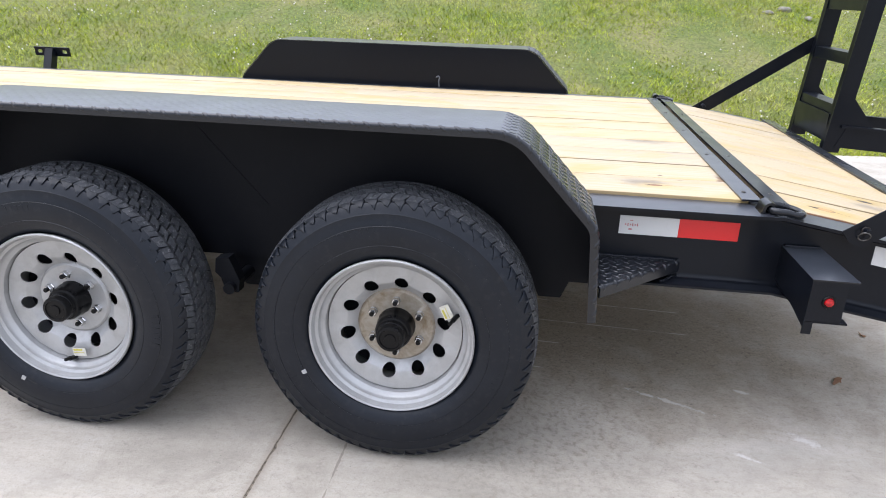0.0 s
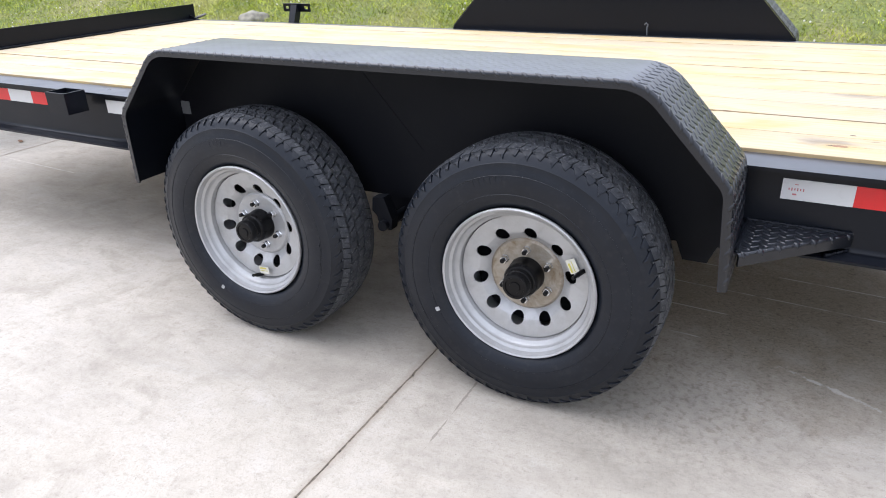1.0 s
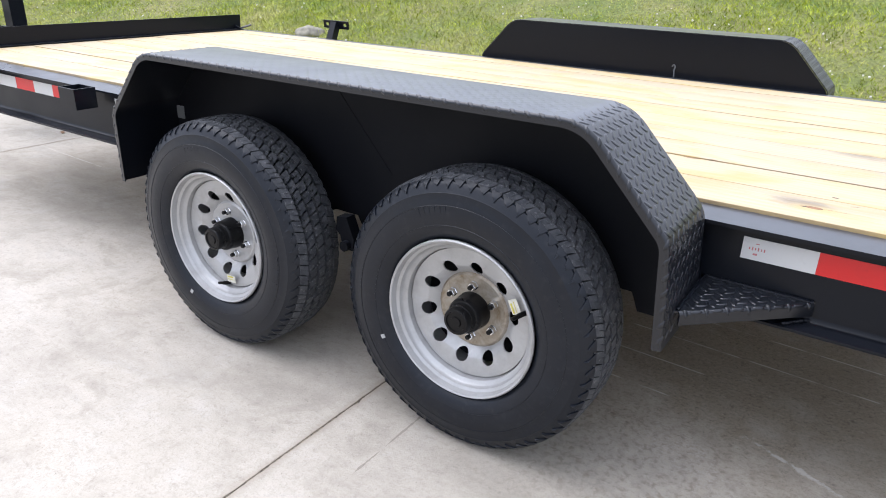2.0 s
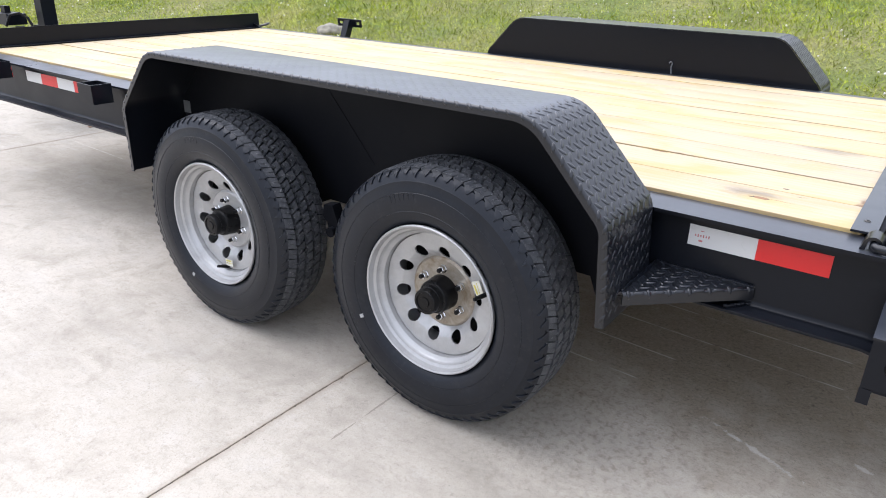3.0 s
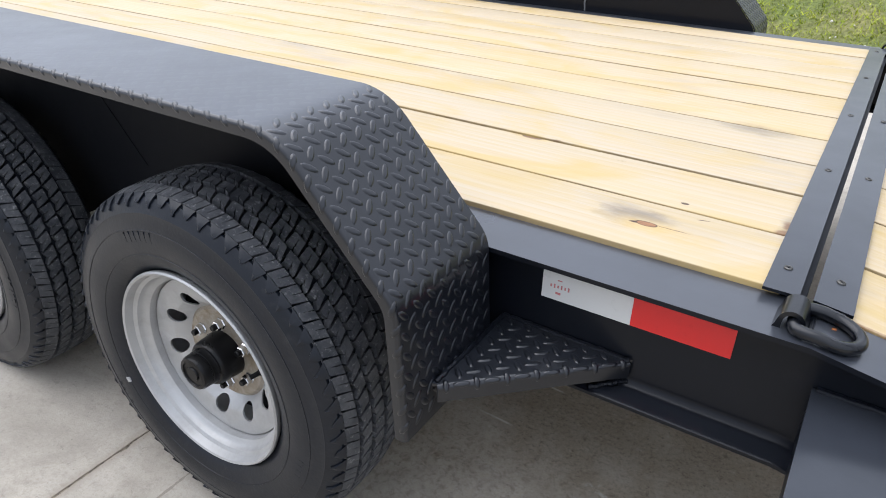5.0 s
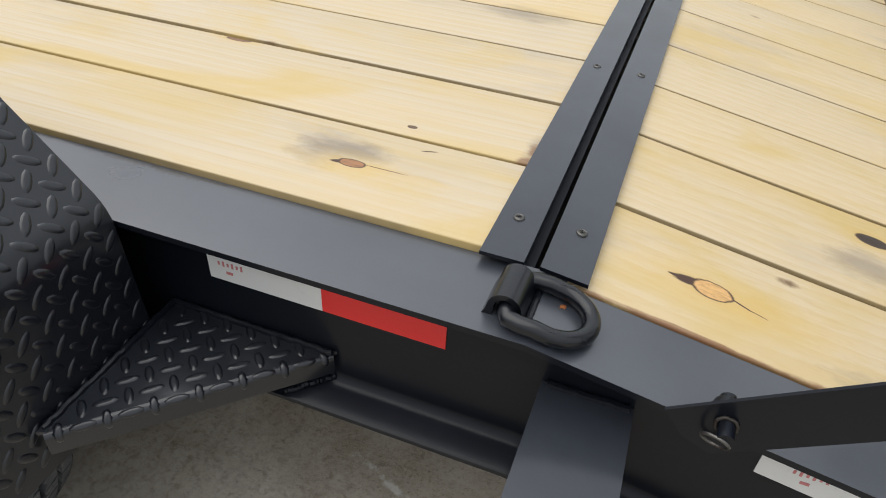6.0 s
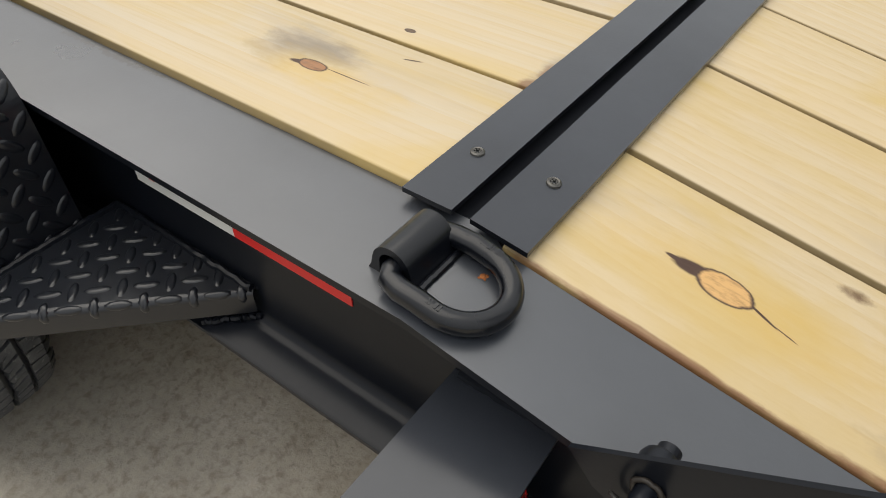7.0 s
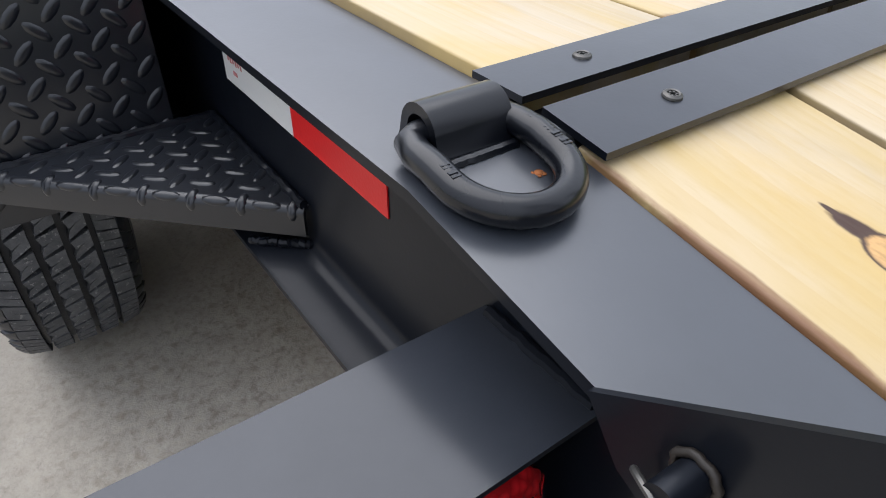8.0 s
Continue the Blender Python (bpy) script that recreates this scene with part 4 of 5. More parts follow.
def build_light_box():
    box_root = new("light_box")
    box_root.parent = trailer
    x0, x1, y0, top = 0.966, 1.046, -0.232, 0.592
    bm = bmesh.new()
    # front side plate with its lower edge running down to a lip
    slab_y(bm, [(x0, top - 0.002), (x1, top - 0.002), (x1, 0.487), (x0, 0.487)], y0, y0 + 0.004)
    prism(bm, [(-0.004, top - 0.002), (y0 + 0.004, top - 0.002), (y0 + 0.004, 0.470), (-0.14, 0.487), (-0.004, 0.500)], lambda y, z: Vector((x0, y, z)), lambda y, z: Vector((x0 + 0.004, y, z)))
    part("housing", bm, BLACK, box_root)
    bm = bmesh.new()
    slab_z(bm, [(x0 - 0.002, -0.004), (x0 - 0.002, y0 - 0.002), (x1 + 0.022, y0 - 0.002), (x1 + 0.016, -0.004)], top - 0.002, top + 0.002)
    soften(bm, 0.0012, 1)
    part("top_plate", bm, SKYLIT, box_root)
    bm = bmesh.new()
    slab_z(bm, [(x0 + 0.004, -0.01), (x0 + 0.004, y0), (x1 + 0.016, y0), (x1 + 0.02, -0.01)], 0.484, 0.488)
    box(bm, x0 - 0.001, x0 + 0.020, y0 - 0.001, y0 + 0.003, 0.455, 0.487)
    part("bottom_plate", bm, BLACK, box_root)
    bm = bmesh.new()
    revolve(bm, [(0.0, -0.008), (0.006, -0.0078), (0.0095, -0.006), (0.011, -0.002), (0.011, 0.003), (0.0, 0.003)], 24)
    lamp = part("marker_light", bm, LENS, box_root, "small round red marker light")
    lamp.matrix_basis = Matrix.Translation((x0 + 0.044, y0, 0.540))
    bm = bmesh.new()
    revolve(bm, [(0.0115, -0.001), (0.0115, -0.0035), (0.0145, -0.0035), (0.016, -0.001)], 24, True)
    g = part("grommet", bm, PLASTIC, box_root, "black rubber grommet")
    g.matrix_basis = Matrix.Translation((x0 + 0.044, y0, 0.540))
    bm = bmesh.new()
    m = Matrix.Translation((x1, -0.118, 0.538)) @ Matrix.Rotation(math.radians(90), 4, "Z")
    prof = [(0.0, -0.016), (0.030, -0.015), (0.042, -0.011), (0.0465, -0.004), (0.0465, 0.0), (0.0, 0.0)]
    revolve(bm, prof, 32)
    for v in bm.verts:
        v.co.x *= 1.95
        v.co = m @ v.co
    part("tail_light", bm, LENS, box_root, "red oval tail light")
    bm = bmesh.new()
    rng = random.Random(11)
    tube(bm, [(x0 + 0.004 + (x1 - x0 + 0.008) * i / 24, -0.0070 + rng.uniform(-0.0005, 0.0005), top + 0.0025 + rng.uniform(-0.0005, 0.0005)) for i in range(25)], 0.0046, 8)
    part("weld_bead", bm, BLACK, box_root)


def build_d_ring():
    root = new("tie_down_ring")
    root.parent = trailer
    z = RAIL_TOP
    # formed strap that holds the ring to the flange
    bm = bmesh.new()
    r, t, h = 0.0176, 0.0065, 0.0120
    arc = [(r * math.cos(a), h + r * math.sin(a)) for a in [math.pi * k / 14 for k in range(15)]]
    inner = [((r - t) * math.cos(a), h + (r - t) * math.sin(a)) for a in [math.pi * k / 14 for k in range(15)]]
    sec = [(0.0225, 0.0), (0.0195, 0.006)] + arc[1:-1] + [(-0.0195, 0.006), (-0.0225, 0.0), (-0.0115, 0.0)] + inner[::-1] + [(0.0115, 0.0)]
    prism(bm, sec, lambda a, b: Vector((0.915 + a, -0.018, z + b)), lambda a, b: Vector((0.915 + a, 0.035, z + b)))
    soften(bm, 0.0015, 1)
    part("strap", bm, FORGED, root, "black welded ring strap", 40)
    bm = bmesh.new()
    cx, ry, rr = 0.9625, 0.0352, 0.0091
    mid = 0.0040
    pts = []
    for k in range(25):
        a = -math.pi / 2 + math.pi * k / 24
        pts.append((cx + 0.0372 * math.cos(a), mid + ry * math.sin(a), z + 0.0101 + drop(cx + 0.0372 * math.cos(a))))
    leg = [(0.950, mid + ry, z + 0.0103), (0.934, mid + ry * 0.99, z + 0.0108), (0.922, mid + ry * 0.90, z + 0.0113), (0.918, mid + ry * 0.68, z + 0.0119), (0.918, mid + ry * 0.35, z + 0.0119), (0.918, mid, z + 0.0119), (0.918, mid - ry * 0.35, z + 0.0119), (0.918, mid - ry * 0.68, z + 0.0119), (0.922, mid - ry * 0.90, z + 0.0113), (0.934, mid - ry * 0.99, z + 0.0108), (0.950, mid - ry, z + 0.0103)]
    tube(bm, pts + leg, rr, 18, True)
    ring = part("ring", bm, FORGED, root, "black forged steel d-ring", 60)
    # raised maker's marks, unreadable, as plain bars
    for y, x_at, count in ((mid + ry, 0.940, 10), (mid - ry, 0.950, 6)):
        bm = bmesh.new()
        for i in range(count):
            x = x_at + i * 0.0036
            wide = (0.0026, 0.0018, 0.0028, 0.0012)[i % 4]
            box(bm, x, x + wide, y - 0.0026, y + 0.0026, z + 0.0178 + drop(x), z + 0.0193 + drop(x))
        soften(bm, 0.0003, 1)
        tagged(part("raised_mark", bm, FORGED, ring), kind="stuff")
    bm = bmesh.new()
    for dx, dy, r in ((0, 0, 0.0030), (0.0022, 0.0016, 0.0018), (-0.0018, -0.0030, 0.0016), (0.0030, -0.0020, 0.0011)):
        bmesh.ops.create_uvsphere(bm, u_segments=10, v_segments=6, radius=r, matrix=Matrix.Translation((0.966 + dx, 0.027 + dy, z - SLOPE * 0.022)) @ Matrix.Diagonal((1, 1, 0.5, 1)))
    part("rust_spot", bm, RUST, root, "small orange rust spot")
    bm = bmesh.new()
    rng = random.Random(8)
    tube(bm, [(0.9395 + rng.uniform(-0.0004, 0.0004), -0.015 + 0.048 * i / 18, z + 0.001) for i in range(19)], 0.0036, 8)
    part("weld_bead", bm, FORGED, root)
    copy_thing(root, Matrix.Translation((0, 2 * MID_Y, 0)) @ Matrix.Diagonal((1, -1, 1, 1)))


def build_hinge_plate(x0, x1, tilt):
    bm = bmesh.new()
    y0, y1 = 0.058, 1.936
    steps = 14
    rng = random.Random(int(x0 * 1000))
    rows = []
    for i in range(steps + 1):
        y = y0 + (y1 - y0) * i / steps
        wav = rng.uniform(-0.0006, 0.0006)
        rows.append([bm.verts.new((x, y, DECK_TOP + h + tilt * (x - x0) + wav)) for x, h in ((x0, 0.0012), (x1, 0.0012), (x1, 0.0062), (x0, 0.0062))])
    for a, b in zip(rows, rows[1:]):
        for k in range(4):
            bm.faces.new((a[k], b[k], b[(k + 1) % 4], a[(k + 1) % 4]))
    bm.faces.new(rows[0])
    bm.faces.new(rows[-1][::-1])
    soften(bm, 0.001, 1)
    return part("hold_down_plate", bm, SKYLIT, trailer, "black steel strip screwed over plank ends")


def build_screw(parent, x, y, z, lean):
    bm = bmesh.new()
    revolve(bm, [(0.0034, -0.0006), (0.0036, -0.0022), (0.0048, -0.0026), (0.0064, -0.0014), (0.0068, 0.0), (0.0, 0.001)], 20)
    for k in range(6):
        a = k * math.tau / 6
        box(bm, 0.0016, 0.0036, -0.0018, -0.0004, -0.0007, 0.0007, Matrix.Rotation(a, 4, "Y"))
    s = part("screw", bm, STEEL, parent, "steel screw head", 30)
    s.matrix_basis = pose(x, y, z, -90, 0, 0) if not lean else Matrix.Translation((x, y, z)) @ Matrix.Rotation(lean, 4, "Y") @ pose(0, 0, 0, -90, 0, 0)
    return s


def build_deck():
    edges = (0.0725, 0.261, 0.453, 0.634, 0.818, 1.014, 1.210, 1.402, 1.590, 1.786, 1.930)
    gaps = (0.0, 0.0042, 0.0036, 0.0026, 0.0030, 0.0038, 0.0030, 0.0032, 0.0034, 0.0028, 0.0)
    for i in range(10):
        build_plank(-3.40, 0.886, edges[i] + gaps[i], edges[i + 1] - gaps[i + 1], 20 + i)
    edges = (0.0595, 0.239, 0.431, 0.611, 0.803, 1.015, 1.212, 1.386, 1.579, 1.760, 1.930)
    gaps = (0.0, 0.0026, 0.0022, 0.0028, 0.0016, 0.0026, 0.0024, 0.0018, 0.0026, 0.0022, 0.0)
    for i in range(10):
        build_plank(0.962, REAR - 0.028, edges[i] + gaps[i], edges[i + 1] - gaps[i + 1], 60 + i, 0.0042 if i == 0 else 0.0026)
    left = build_hinge_plate(0.864, 0.914, 0.0)
    right = build_hinge_plate(0.932, 0.985, -SLOPE * 0.8)
    for y in (0.134, 0.604, 1.035, 1.465, 1.875):
        build_screw(left, 0.887, y, DECK_TOP + 0.0062, 0)
        build_screw(right, 0.960, y + 0.006, DECK_TOP + 0.0062 - SLOPE * 0.8 * 0.028, math.atan(SLOPE * 0.8))
    # black steel nosing that ends the dovetail
    bm = bmesh.new()
    z = DECK_TOP + drop(REAR)
    slab_y(bm, [(REAR - 0.045, z + 0.012), (REAR + 0.03, z - 0.002), (REAR + 0.03, z - 0.12), (REAR + 0.022, z - 0.12), (REAR + 0.022, z - 0.008), (REAR - 0.045, z + 0.005)], -0.05, 2 * MID_Y + 0.05)
    part("rear_nosing", bm, SKYLIT, trailer, "black steel angle at the deck's tail")
    # dark cross members below the planks
    bm = bmesh.new()
    sec = [(0, 0), (0.04, 0), (0.04, -0.006), (0.006, -0.006), (0.006, -0.07), (0.04, -0.07), (0.04, -0.076), (0, -0.076)]
    prism(bm, sec, lambda a, b: Vector((a, 0.006, 0.645 + b)), lambda a, b: Vector((a, 2 * MID_Y - 0.006, 0.645 + b)))
    cross = part("cross_member", bm, BLACK_DULL, trailer)
    xs = [-3.3 + 0.41 * k for k in range(11)] + [0.87, 0.945]
    cross.matrix_basis = Matrix.Translation((xs[0], 0, 0))
    for x in xs[1:]:
        twin(cross, Matrix.Translation((x, 0, 0)))
    twin(cross, Matrix.Translation((1.25, 0, drop(1.25))))
    # added bar that stops lit ground showing through the gap between the plates
    bm = bmesh.new()
    box(bm, 0.900, 0.9225, 0.07, 2 * MID_Y - 0.07, 0.600, 0.672)
    part("hinge_bar", bm, BLACK_DULL, trailer)


def build_front():
    z = DECK_TOP + 0.004
    bm = bmesh.new()
    slab = [(-3.40, z + 0.098), (-3.393, z + 0.098), (-3.393, z - 0.004), (-3.44, z - 0.004), (-3.44, z + 0.004), (-3.40, z + 0.004)]
    slab_y(bm, slab, -0.05, 1.975)
    soften(bm, 0.0015, 1)
    part("front_bump_rail", bm, BLACK, trailer, "black steel angle rail across the front")
    bm = bmesh.new()
    rng = random.Random(31)
    lip = [(-3.335 + rng.uniform(-0.006, 0.006), 0.066 + 1.866 * k / 24) for k in range(25)]
    slab_z(bm, [(-3.3925, 0.066)] + lip + [(-3.3925, 1.932)], z - 0.0025, z + 0.004)
    part("plank_cleat", bm, BLACK, trailer, "black steel cleat over the front plank ends")
    bm = bmesh.new()
    slab_y(bm, [(-3.392, z + 0.03), (-3.30, z + 0.002), (-3.30, z + 0.0), (-3.392, z)], 1.92, 1.926)
    part("gusset", bm, BLACK, trailer)
    bm = bmesh.new()
    tube(bm, [(-3.36 + 0.045 * math.cos(k * math.tau / 20), 1.985 + 0.04 * math.sin(k * math.tau / 20), z + 0.014 + 0.014 * math.sin(k * math.tau / 20 + 1)) for k in range(20)], 0.0075, 8, True)
    part("chain_ring", bm, STEEL, trailer, "grey steel tie ring at the rail's end")
    # tongue
    for s in (-1, 1):
        bm = bmesh.new()
        a, b = Vector((-3.40, MID_Y + s * 0.66, 0)), Vector((-4.95, MID_Y + s * 0.06, 0))
        side = (b - a).cross(Vector((0, 0, 1))).normalized()
        prism(bm, [(-0.03, 0.50), (0.03, 0.50), (0.03, 0.65), (-0.03, 0.65)], lambda o, h: a + side * o + Vector((0, 0, h)), lambda o, h: b + side * o + Vector((0, 0, h)))
        part("tongue_beam", bm, BLACK, trailer)
    bm = bmesh.new()
    box(bm, -4.66, -4.56, MID_Y - 0.05, MID_Y + 0.05, 0.42, 1.20)
    soften(bm, 0.008, 2)
    jack = part("jack", bm, BLACK, trailer, "black square tongue jack post")
    bm = bmesh.new()
    tube(bm, [(-4.61, MID_Y - 0.05, 0.90), (-4.61, MID_Y - 0.12, 0.90), (-4.61, MID_Y - 0.13, 0.86)], 0.011, 8)
    part("crank_stub", bm, PLASTIC, jack)
    bm = bmesh.new()
    box(bm, -4.45, -4.05, MID_Y - 0.34, MID_Y + 0.34, 0.650, 0.662)
    part("tongue_plate", bm, BLACK, trailer)
    bm = bmesh.new()
    tube(bm, [(-4.72, MID_Y - 0.06, 0.65), (-4.74, MID_Y - 0.08, 0.72), (-4.77, MID_Y - 0.12, 0.755), (-4.82, MID_Y - 0.17, 0.74), (-4.84, MID_Y - 0.2, 0.66)], 0.010, 8)
    part("cable_hoop", bm, PLASTIC, trailer, "black looped cable at the tongue")
    bm = bmesh.new()
    box(bm, -5.15, -4.90, MID_Y - 0.16, MID_Y - 0.02, 0.66, 0.74)
    box(bm, -5.10, -5.03, MID_Y - 0.11, MID_Y - 0.07, 0.74, 0.79)
    soften(bm, 0.008, 2)
    part("coupler", bm, BLACK, trailer, "black hitch coupler")
    # upright mount with a two-hole plate on the far rail
    bm = bmesh.new()
    a, b = Vector((-2.585, 2.035, 0.60)), Vector((-2.60, 2.125, 0.775))
    d = (b - a).normalized()
    sx = Vector((1, 0, 0))
    sy = d.cross(sx).normalized()
    prism(bm, [(-0.025, -0.025), (0.025, -0.025), (0.025, 0.025), (-0.025, 0.025)], lambda o, h: a + sx * o + sy * h, lambda o, h: b + sx * o + sy * h)
    soften(bm, 0.004, 2)
    mount = part("mount_post", bm, BLACK, trailer, "black square tube with a drilled plate")
    bm = bmesh.new()
    plate = [(-0.112, -0.026), (0.112, -0.026), (0.112, 0.026), (-0.112, 0.026)]
    outer = [bm.verts.new((x, 0, z)) for x, z in plate]
    loops = [outer]
    for cx in (-0.08, 0.08):
        loops.append([bm.verts.new((cx + (0.011 if math.cos(t) > 0 else -0.011) * 0.6 + 0.010 * math.cos(t), 0, 0.010 * math.sin(t))) for t in [k * math.tau / 14 for k in range(14)]])
    edges = [bm.edges.new((l[i], l[(i + 1) % len(l)])) for l in loops for i in range(len(l))]
    bmesh.ops.triangle_fill(bm, edges=edges, use_beauty=True)
    ext = bmesh.ops.extrude_face_region(bm, geom=list(bm.faces))
    for v in ext["geom"]:
        if isinstance(v, bmesh.types.BMVert):
            v.co.y += 0.008
    p = part("drilled_plate", bm, BLACK, mount)
    p.matrix_basis = pose(-2.60, 2.128, 0.765, 8, 0, 0)


def build_pocket(x):
    bm = bmesh.new()
    y0, y1, z0, z1, t = -0.142, -0.054, 0.612, 0.692, 0.006
    w = 0.055
    for a in ((x - w, x + w, y0, y0 + t), (x - w, x - w + t, y0 + t, y1), (x + w - t, x + w, y0 + t, y1), (x - w + t, x + w - t, y1 - t, y1)):
        box(bm, *a, z0, z1)
    part("stake_pocket", bm, BLACK, trailer, "black open steel stake pocket", 30)


def build_running_gear():
    for x in (0.0, -0.889):
        bm = bmesh.new()
        box(bm, x - 0.038, x + 0.038, -0.06, 2 * MID_Y + 0.06, 0.345, 0.420)
        soften(bm, 0.008, 1)
        part("axle", bm, BLACK_DULL, trailer, "black square steel axle")
        for y in (-0.008, 2 * MID_Y + 0.008):
            bm = bmesh.new()
            for k in range(4):
                h = 0.36 - 0.065 * k
                pts = [(x + h * (j / 8 - 1), 0.425 + 0.009 * k + 0.055 * (j / 8 - 1) ** 2 * (h / 0.36) ** 2) for j in range(17)]
                slab_y(bm, [(a, b) for a, b in pts] + [(a, b + 0.008) for a, b in pts[::-1]], y - 0.022, y + 0.022)
            part("leaf_spring", bm, BLACK_DULL, trailer)
    for y in (-0.008, 2 * MID_Y + 0.008):
        bm = bmesh.new()
        slab_y(bm, [(-0.56, 0.485), (-0.33, 0.485), (-0.40, 0.37), (-0.49, 0.37)], y - 0.035, y - 0.028)
        slab_y(bm, [(-0.56, 0.485), (-0.33, 0.485), (-0.40, 0.37), (-0.49, 0.37)], y + 0.028, y + 0.035)
        part("spring_hanger", bm, BLACK_DULL, trailer, "dark steel spring hanger")
        bm = bmesh.new()
        slab_y(bm, [(-0.52, 0.40), (-0.4445, 0.44), (-0.37, 0.40), (-0.38, 0.37), (-0.4445, 0.39), (-0.51, 0.37)], y - 0.026, y + 0.026)
        part("equalizer", bm, BLACK_DULL, trailer)
        out = -0.150 if y < 1 else 2 * MID_Y + 0.150
        bm = bmesh.new()
        slab_y(bm, [(-0.515, 0.495), (-0.478, 0.500), (-0.452, 0.435), (-0.458, 0.400), (-0.494, 0.402), (-0.504, 0.440), (-0.520, 0.455)], out - 0.018, out + 0.018)
        tube(bm, [(-0.478, out - 0.034, 0.415), (-0.478, y, 0.415)], 0.016, 12)
        part("shackle", bm, BLACK_DULL, trailer, "black shackle with its bolt between the wheels", 30)
        for x in (-1.26, 0.38):
            bm = bmesh.new()
            slab_y(bm, [(x - 0.06, 0.485), (x + 0.06, 0.485), (x + 0.03, 0.41), (x - 0.03, 0.41)], y - 0.035, y + 0.035)
            part("spring_hanger", bm, BLACK_DULL, trailer, "dark steel spring hanger")


def build_ramp(y_in, y_out):
    """A stand-up loading ramp between two side rails."""
    ramp = new("loading_ramp")
    ramp.parent = trailer
    ramp["label"] = "black steel stand-up loading ramp"
    lean = (1.70 - 1.60) / 1.25

    def at(z):
        return 1.592 + lean * (z - 0.57) * 0.95

    for y in (y_in, y_out):
        bm = bmesh.new()
        t = 0.012
        slab_y(bm, [(at(0.55), 0.55), (at(0.55) + 0.078, 0.55), (at(1.95) + 0.078, 1.95), (at(1.95), 1.95)], y - t / 2, y + t / 2)
        slab_y(bm, [(at(0.55), 0.55), (at(0.55) + 0.010, 0.55), (at(1.95) + 0.010, 1.95), (at(1.95), 1.95)], y - 0.02, y + 0.02)
        part("side_channel", bm, BLACK, ramp, "black steel ramp channel")
        bm = bmesh.new()
        slab_y(bm, [(at(0.58) + 0.05, 0.575), (2.15, 0.545), (2.15, 0.645), (at(0.58) + 0.09, 0.675)], y - 0.0085, y + 0.0085)
        slab_y(bm, [(at(0.58) + 0.06, 0.662), (2.15, 0.635), (2.15, 0.645), (at(0.58) + 0.06, 0.675)], y - 0.022, y + 0.022)
        part("foot_bar", bm, BLACK, ramp)
        bm = bmesh.new()
        slab_y(bm, [(at(0.67) + 0.07, 0.665), (1.80, 0.658), (at(0.80) + 0.07, 0.80)], y - 0.003, y + 0.003)
        part("gusset", bm, BLACK, ramp)
    z = 0.760
    while z < 1.95:
        bm = bmesh.new()
        x = at(z) + 0.004
        a, b = sorted((y_in, y_out))
        slab_y(bm, [(x, z), (x + 0.074, z), (x + 0.074, z - 0.006), (x + 0.006, z - 0.006), (x + 0.006, z - 0.05), (x, z - 0.05)], a + 0.007, b - 0.007)
        part("rung", bm, BLACK, ramp, "black angle steel rung")
        z += 0.222
    bm = bmesh.new()
    x = at(0.6) + 0.004
    a, b = sorted((y_in, y_out))
    slab_y(bm, [(x, 0.72), (x + 0.006, 0.72), (x + 0.006, 0.60), (x, 0.60)], a + 0.007, b - 0.007)
    part("kick_plate", bm, BLACK, ramp)
    bm = bmesh.new()
    tube(bm, [(1.575, a - 0.06, 0.555), (1.575, b + 0.06, 0.555)], 0.019, 12)
    part("hinge_pin", bm, BLACK, ramp)
    return ramp


def build_brace(y, out, shift=0.0):
    """Flat bar pinned to the rail that rises to the ramp."""
    bm = bmesh.new()
    a, b = Vector((1.083 + shift, 0.656)), Vector((1.628 + shift, 1.040))
    d = (b - a).normalized()
    nrm = Vector((-d.y, d.x))
    low = a - nrm * 0.062 + d * 0.012
    outline = [tuple(a), tuple(a - nrm * 0.034 + d * 0.002), tuple(low + d * 0.006), tuple(b - nrm * 0.062), tuple(b)]
    slab_y(bm, outline, y - 0.0018, y + 0.0018)
    soften(bm, 0.001, 1)
    brace = part("ramp_brace", bm, BLACK, trailer, "black flat steel ramp brace")
    bm = bmesh.new()
    px, pz = 1.136 + shift, 0.662
    tube(bm, [(px, y + out * 0.022, pz), (px, y + out * 0.0205, pz), (px, y - out * 0.030, pz)], 0.0078, 20)
    part("pin", bm, BLACK, brace, "black worn steel hinge pin", 40)
    # uneven bronze-coloured weld round the pin
    bm = bmesh.new()
    rng = random.Random(21)
    weld = []
    for k in range(22):
        t = k * math.tau / 22
        r = 0.0092 + rng.uniform(-0.0007, 0.0007)
        weld.append((px + r * math.cos(t), y + out * (0.0035 + rng.uniform(-0.0006, 0.0008)), pz + r * math.sin(t)))
    tube(bm, weld, 0.0020, 8, True)
    part("weld_ring", bm, WELD, brace, "bronze-stained weld round the pin", 60)
    bm = bmesh.new()
    tube(bm, [(px - 0.006 + 0.0120 * math.cos(k * math.tau / 28), y + out * (0.0145 + 0.008 * math.sin(k * math.tau / 28 + 0.5)), pz - 0.0115 + 0.0120 * math.sin(k * math.tau / 28)) for k in range(28)], 0.0017, 8, True)
    part("retaining_ring", bm, STEEL, brace, "thin steel retaining ring")
    bm = bmesh.new()
    revolve(bm, [(0.0, -0.012), (0.0075, -0.0112), (0.0112, -0.0085), (0.0128, -0.0040), (0.0128, 0.006), (0.0, 0.006)], 22)
    sleeve = part("sleeve", bm, BLACK, brace, "", 30)
    sleeve.matrix_basis = Matrix.Translation((px - 0.002, y - out * 0.0125, pz + 0.001)) @ Matrix.Rotation(0.0 if out > 0 else math.pi, 4, "Z")


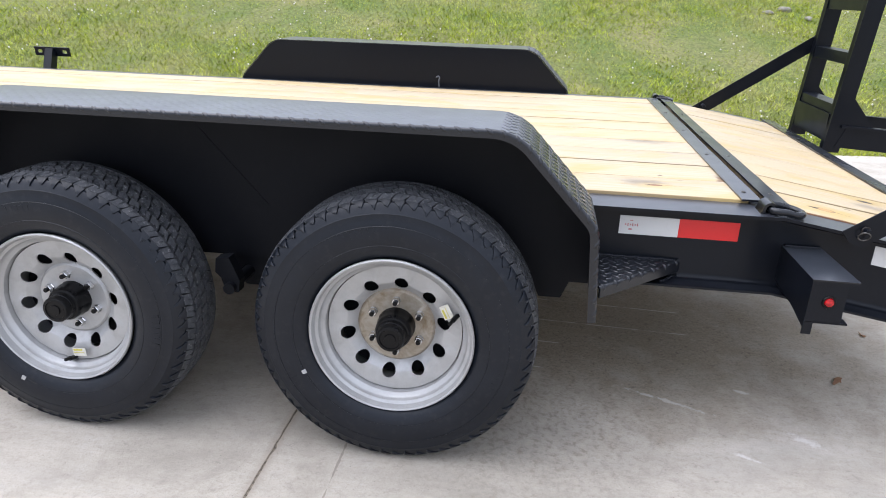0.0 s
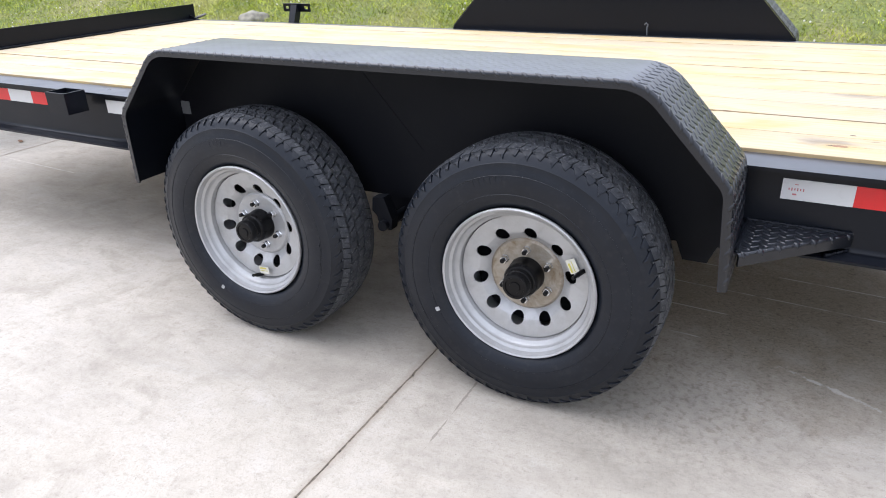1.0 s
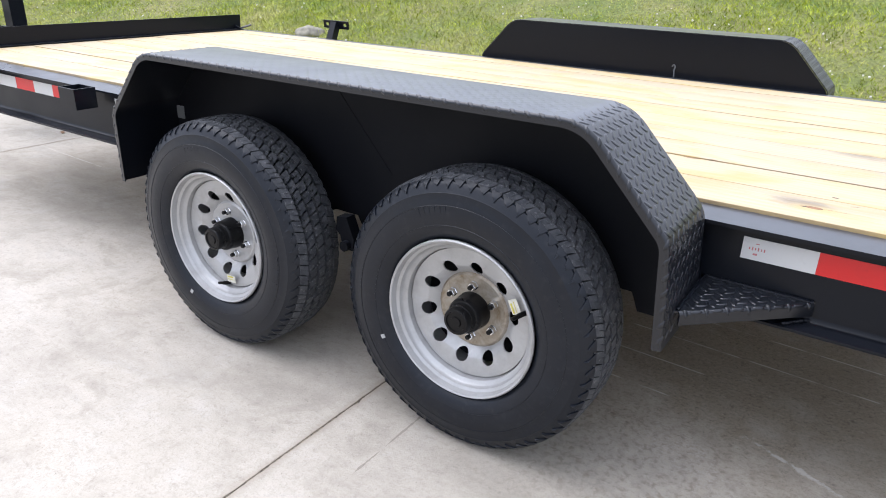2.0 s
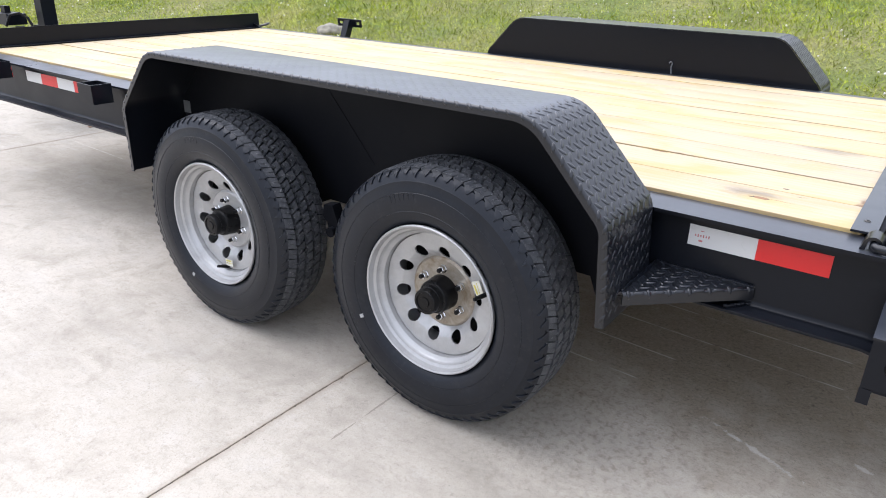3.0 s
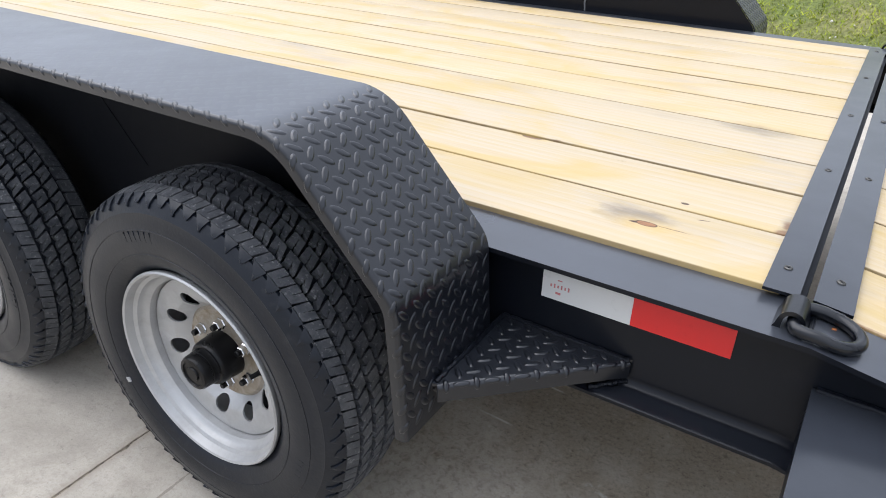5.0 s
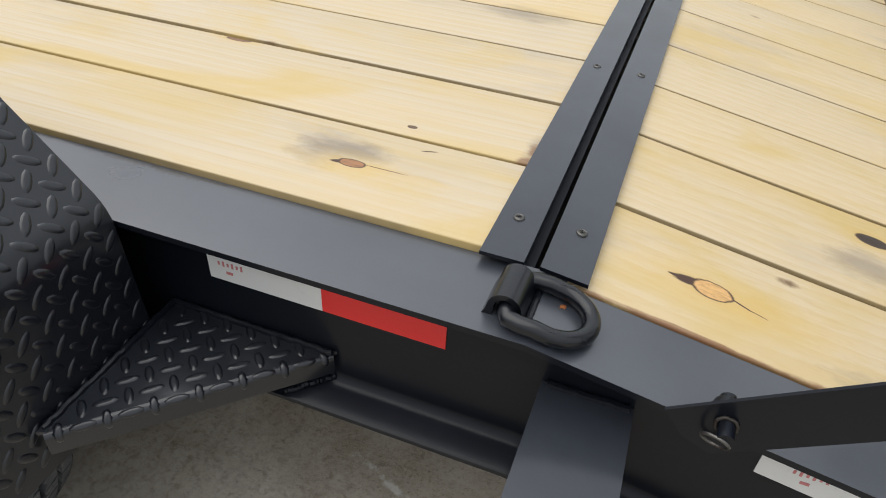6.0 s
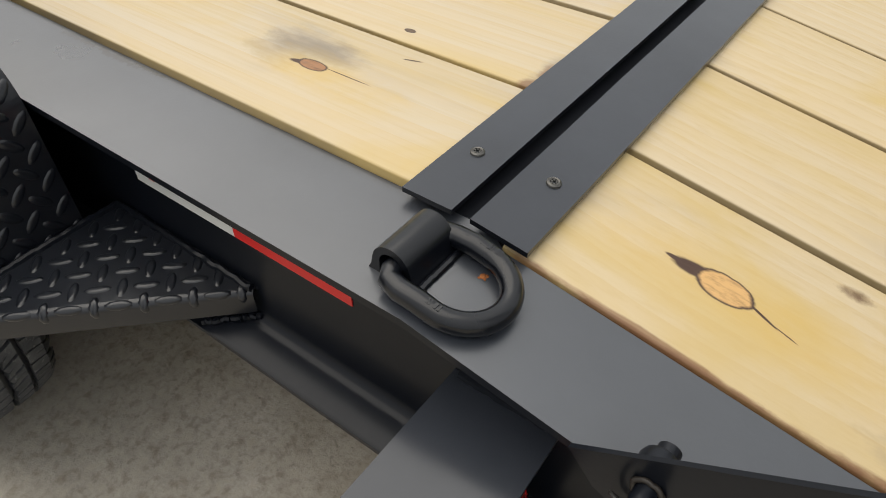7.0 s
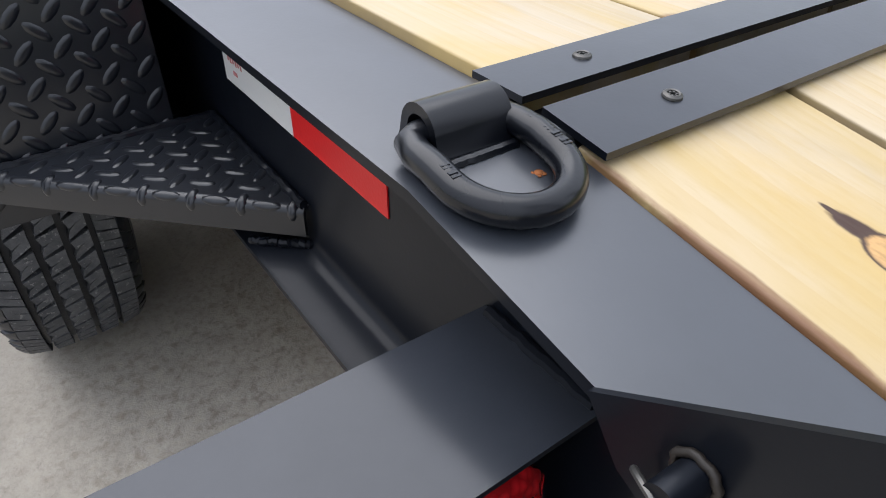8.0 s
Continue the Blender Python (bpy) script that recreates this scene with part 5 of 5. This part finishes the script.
build_rail(0.0)
build_rail(2 * MID_Y, -1)
build_deck()
build_fender(False)
build_fender(True)
rear_wheel = build_wheel()
WHEEL_Y = -0.195
rear_wheel.matrix_basis = Matrix.Translation((-0.008, WHEEL_Y, 0.375))
flip_out = Matrix.Rotation(math.pi, 4, "Z")
front_wheel = copy_thing(rear_wheel, Matrix.Translation((-0.898, WHEEL_Y - 0.012, 0.374)) @ Matrix.Rotation(math.radians(111), 4, "Y"))
for piece in front_wheel.children:
    if piece.name.startswith("centre_ring"):
        piece.data = piece.data.copy()
        piece.data.materials[0] = SILVER
        piece["label"] = "dull silver centre ring"
copy_thing(rear_wheel, Matrix.Translation((-0.007, 2 * MID_Y - WHEEL_Y, 0.376)) @ flip_out)
copy_thing(rear_wheel, Matrix.Translation((-0.896, 2 * MID_Y - WHEEL_Y, 0.376)) @ flip_out)
tyre_mark(rear_wheel, math.radians(207))
tyre_mark(front_wheel, math.radians(239 + 111))
build_running_gear()
build_step()
build_light_box()
build_d_ring()
build_front()
for pocket_x in (-1.935, -2.86):
    build_pocket(pocket_x)
build_ramp(1.50, 1.935)
build_ramp(0.055, 0.49)
build_brace(-0.0472, -1)
build_brace(2 * MID_Y - 0.03, 1, 0.018)
white = build_tape(0.5485, 0.7009, WHITE_TAPE, top=0.6455)
build_print(white, 0.563, 0.621)
build_tape(0.7011, 0.8535, RED_TAPE, top=0.6455)
white = build_tape(1.190, 1.343, WHITE_TAPE, top=0.651)
build_print(white, 1.222, 0.651 - 0.027 + drop(1.22))
for k, x in enumerate((-2.770, -2.615, -2.460, -2.305)):
    build_tape(x, x + 0.154, RED_TAPE if k % 2 else WHITE_TAPE, top=0.6455)
build_tape(-1.840, -1.688, WHITE_TAPE, top=0.6455)
build_tape(-1.686, -1.534, RED_TAPE, top=0.6455)
build_tape(-3.08, -2.926, RED_TAPE, top=0.6455)

build_ground()
build_pavement()


# ---- lawn ----
def build_grass():
    rng = np.random.default_rng(3)
    count = 240000
    x = rng.uniform(-11.0, 6.5, count)
    d = rng.uniform(0.0, 1.0, count) ** 1.25 * 6.5
    y = 3.05 + 0.16 * (x + 4) + d - 0.03
    patch = np.array([noise.noise(Vector((a * 0.55, b * 0.55, 7))) for a, b in zip(x, y)])
    keep = rng.uniform(-0.45, 0.25, count) < patch + 0.25
    x, y, patch = x[keep], y[keep], patch[keep]
    z = np.array([bank(a, b) for a, b in zip(x, y)])
    n = len(x)
    h = rng.uniform(0.012, 0.045, n) * (1 + 0.9 * patch)
    w = rng.uniform(0.0030, 0.0064, n)
    turn = rng.uniform(0, math.tau, n)
    bend = rng.uniform(0.4, 1.8, n) * h
    lean = rng.uniform(0, math.tau, n)
    cx, sx = np.cos(turn) * w, np.sin(turn) * w
    verts = np.empty((n, 3, 3))
    verts[:, 0] = np.stack([x - cx, y - sx, z - 0.004], 1)
    verts[:, 1] = np.stack([x + cx, y + sx, z - 0.004], 1)
    verts[:, 2] = np.stack([x + bend * np.cos(lean), y + bend * np.sin(lean), z + h], 1)
    me = bpy.data.meshes.new("grass")
    me.from_pydata(verts.reshape(-1, 3).tolist(), [], np.arange(n * 3).reshape(-1, 3).tolist())
    me.materials.append(BLADES)
    tagged(new("grass", me), "short green lawn grass with dry patches", "grass", kind="stuff")
    # clover heads
    bm = bmesh.new()
    r2 = random.Random(4)
    for _ in range(1500):
        cx = r2.uniform(-10.5, 6.0)
        cy = slab_edge(cx) + r2.uniform(0.1, 6.0)
        if noise.noise(Vector((cx * 0.5, cy * 0.5, 3))) < -0.12:
            continue
        bmesh.ops.create_icosphere(bm, subdivisions=1, radius=r2.uniform(0.005, 0.011), matrix=Matrix.Translation((cx, cy, bank(cx, cy) + r2.uniform(0.03, 0.055))))
    ob = link_mesh("clover_flowers", bm, CLOVER)
    tagged(ob, "small white clover flowers scattered in the lawn", "flowers", kind="stuff")


def build_stone(x, y, r, seed):
    bm = bmesh.new()
    bmesh.ops.create_icosphere(bm, subdivisions=3, radius=1.0)
    for v in bm.verts:
        k = 1 + 0.28 * noise.noise(v.co * 1.3 + Vector((seed, 0, 0))) + 0.10 * noise.noise(v.co * 4 + Vector((0, seed, 0)))
        v.co = Vector((v.co.x * r * 1.3, v.co.y * r, v.co.z * r * 0.6)) * k
    ob = link_mesh("stone", bm, STONE, crease=60)
    ob.matrix_basis = pose(x, y, bank(x, y) + r * 0.05, 0, 0, seed * 40)
    tagged(ob, "pale weathered fieldstone lying in the grass", "stone", "stones in the lawn")


for sx, sy, sr, seed in ((-4.95, 4.25, 0.13, 1), (-5.5, 3.6, 0.11, 2), (-3.6, 3.25, 0.07, 3), (3.05, 7.7, 0.055, 4), (3.28, 7.85, 0.075, 5), (3.5, 7.6, 0.05, 6)):
    build_stone(sx, sy, sr, seed)
build_grass()


def build_leaf(x, y, seed, size):
    bm = bmesh.new()
    rng = random.Random(seed)
    pts = []
    for k in range(12):
        a = k * math.tau / 12
        r = size * (1 + 0.3 * rng.uniform(-1, 1))
        pts.append((r * 1.6 * math.cos(a), r * 0.6 * math.sin(a), 0.004 + 0.006 * rng.random()))
    top = [bm.verts.new(p) for p in pts]
    low = [bm.verts.new((p[0], p[1], p[2] - 0.002)) for p in pts]
    bm.faces.new(top)
    bm.faces.new(low[::-1])
    for k in range(12):
        bm.faces.new((top[k], low[k], low[(k + 1) % 12], top[(k + 1) % 12]))
    ob = link_mesh("leaf", bm, LEAF)
    ob.matrix_basis = pose(x, y, 0.016 - 0.0056 * x, 0, 0, seed * 53)
    tagged(ob, "small dry brown leaf on the concrete", "leaf", "leaves on the driveway")


for lx, ly, seed, size in ((1.36, 0.354, 1, 0.018), (1.585, 0.725, 2, 0.010), (-4.03, 0.88, 3, 0.022)):
    build_leaf(lx, ly, seed, size)
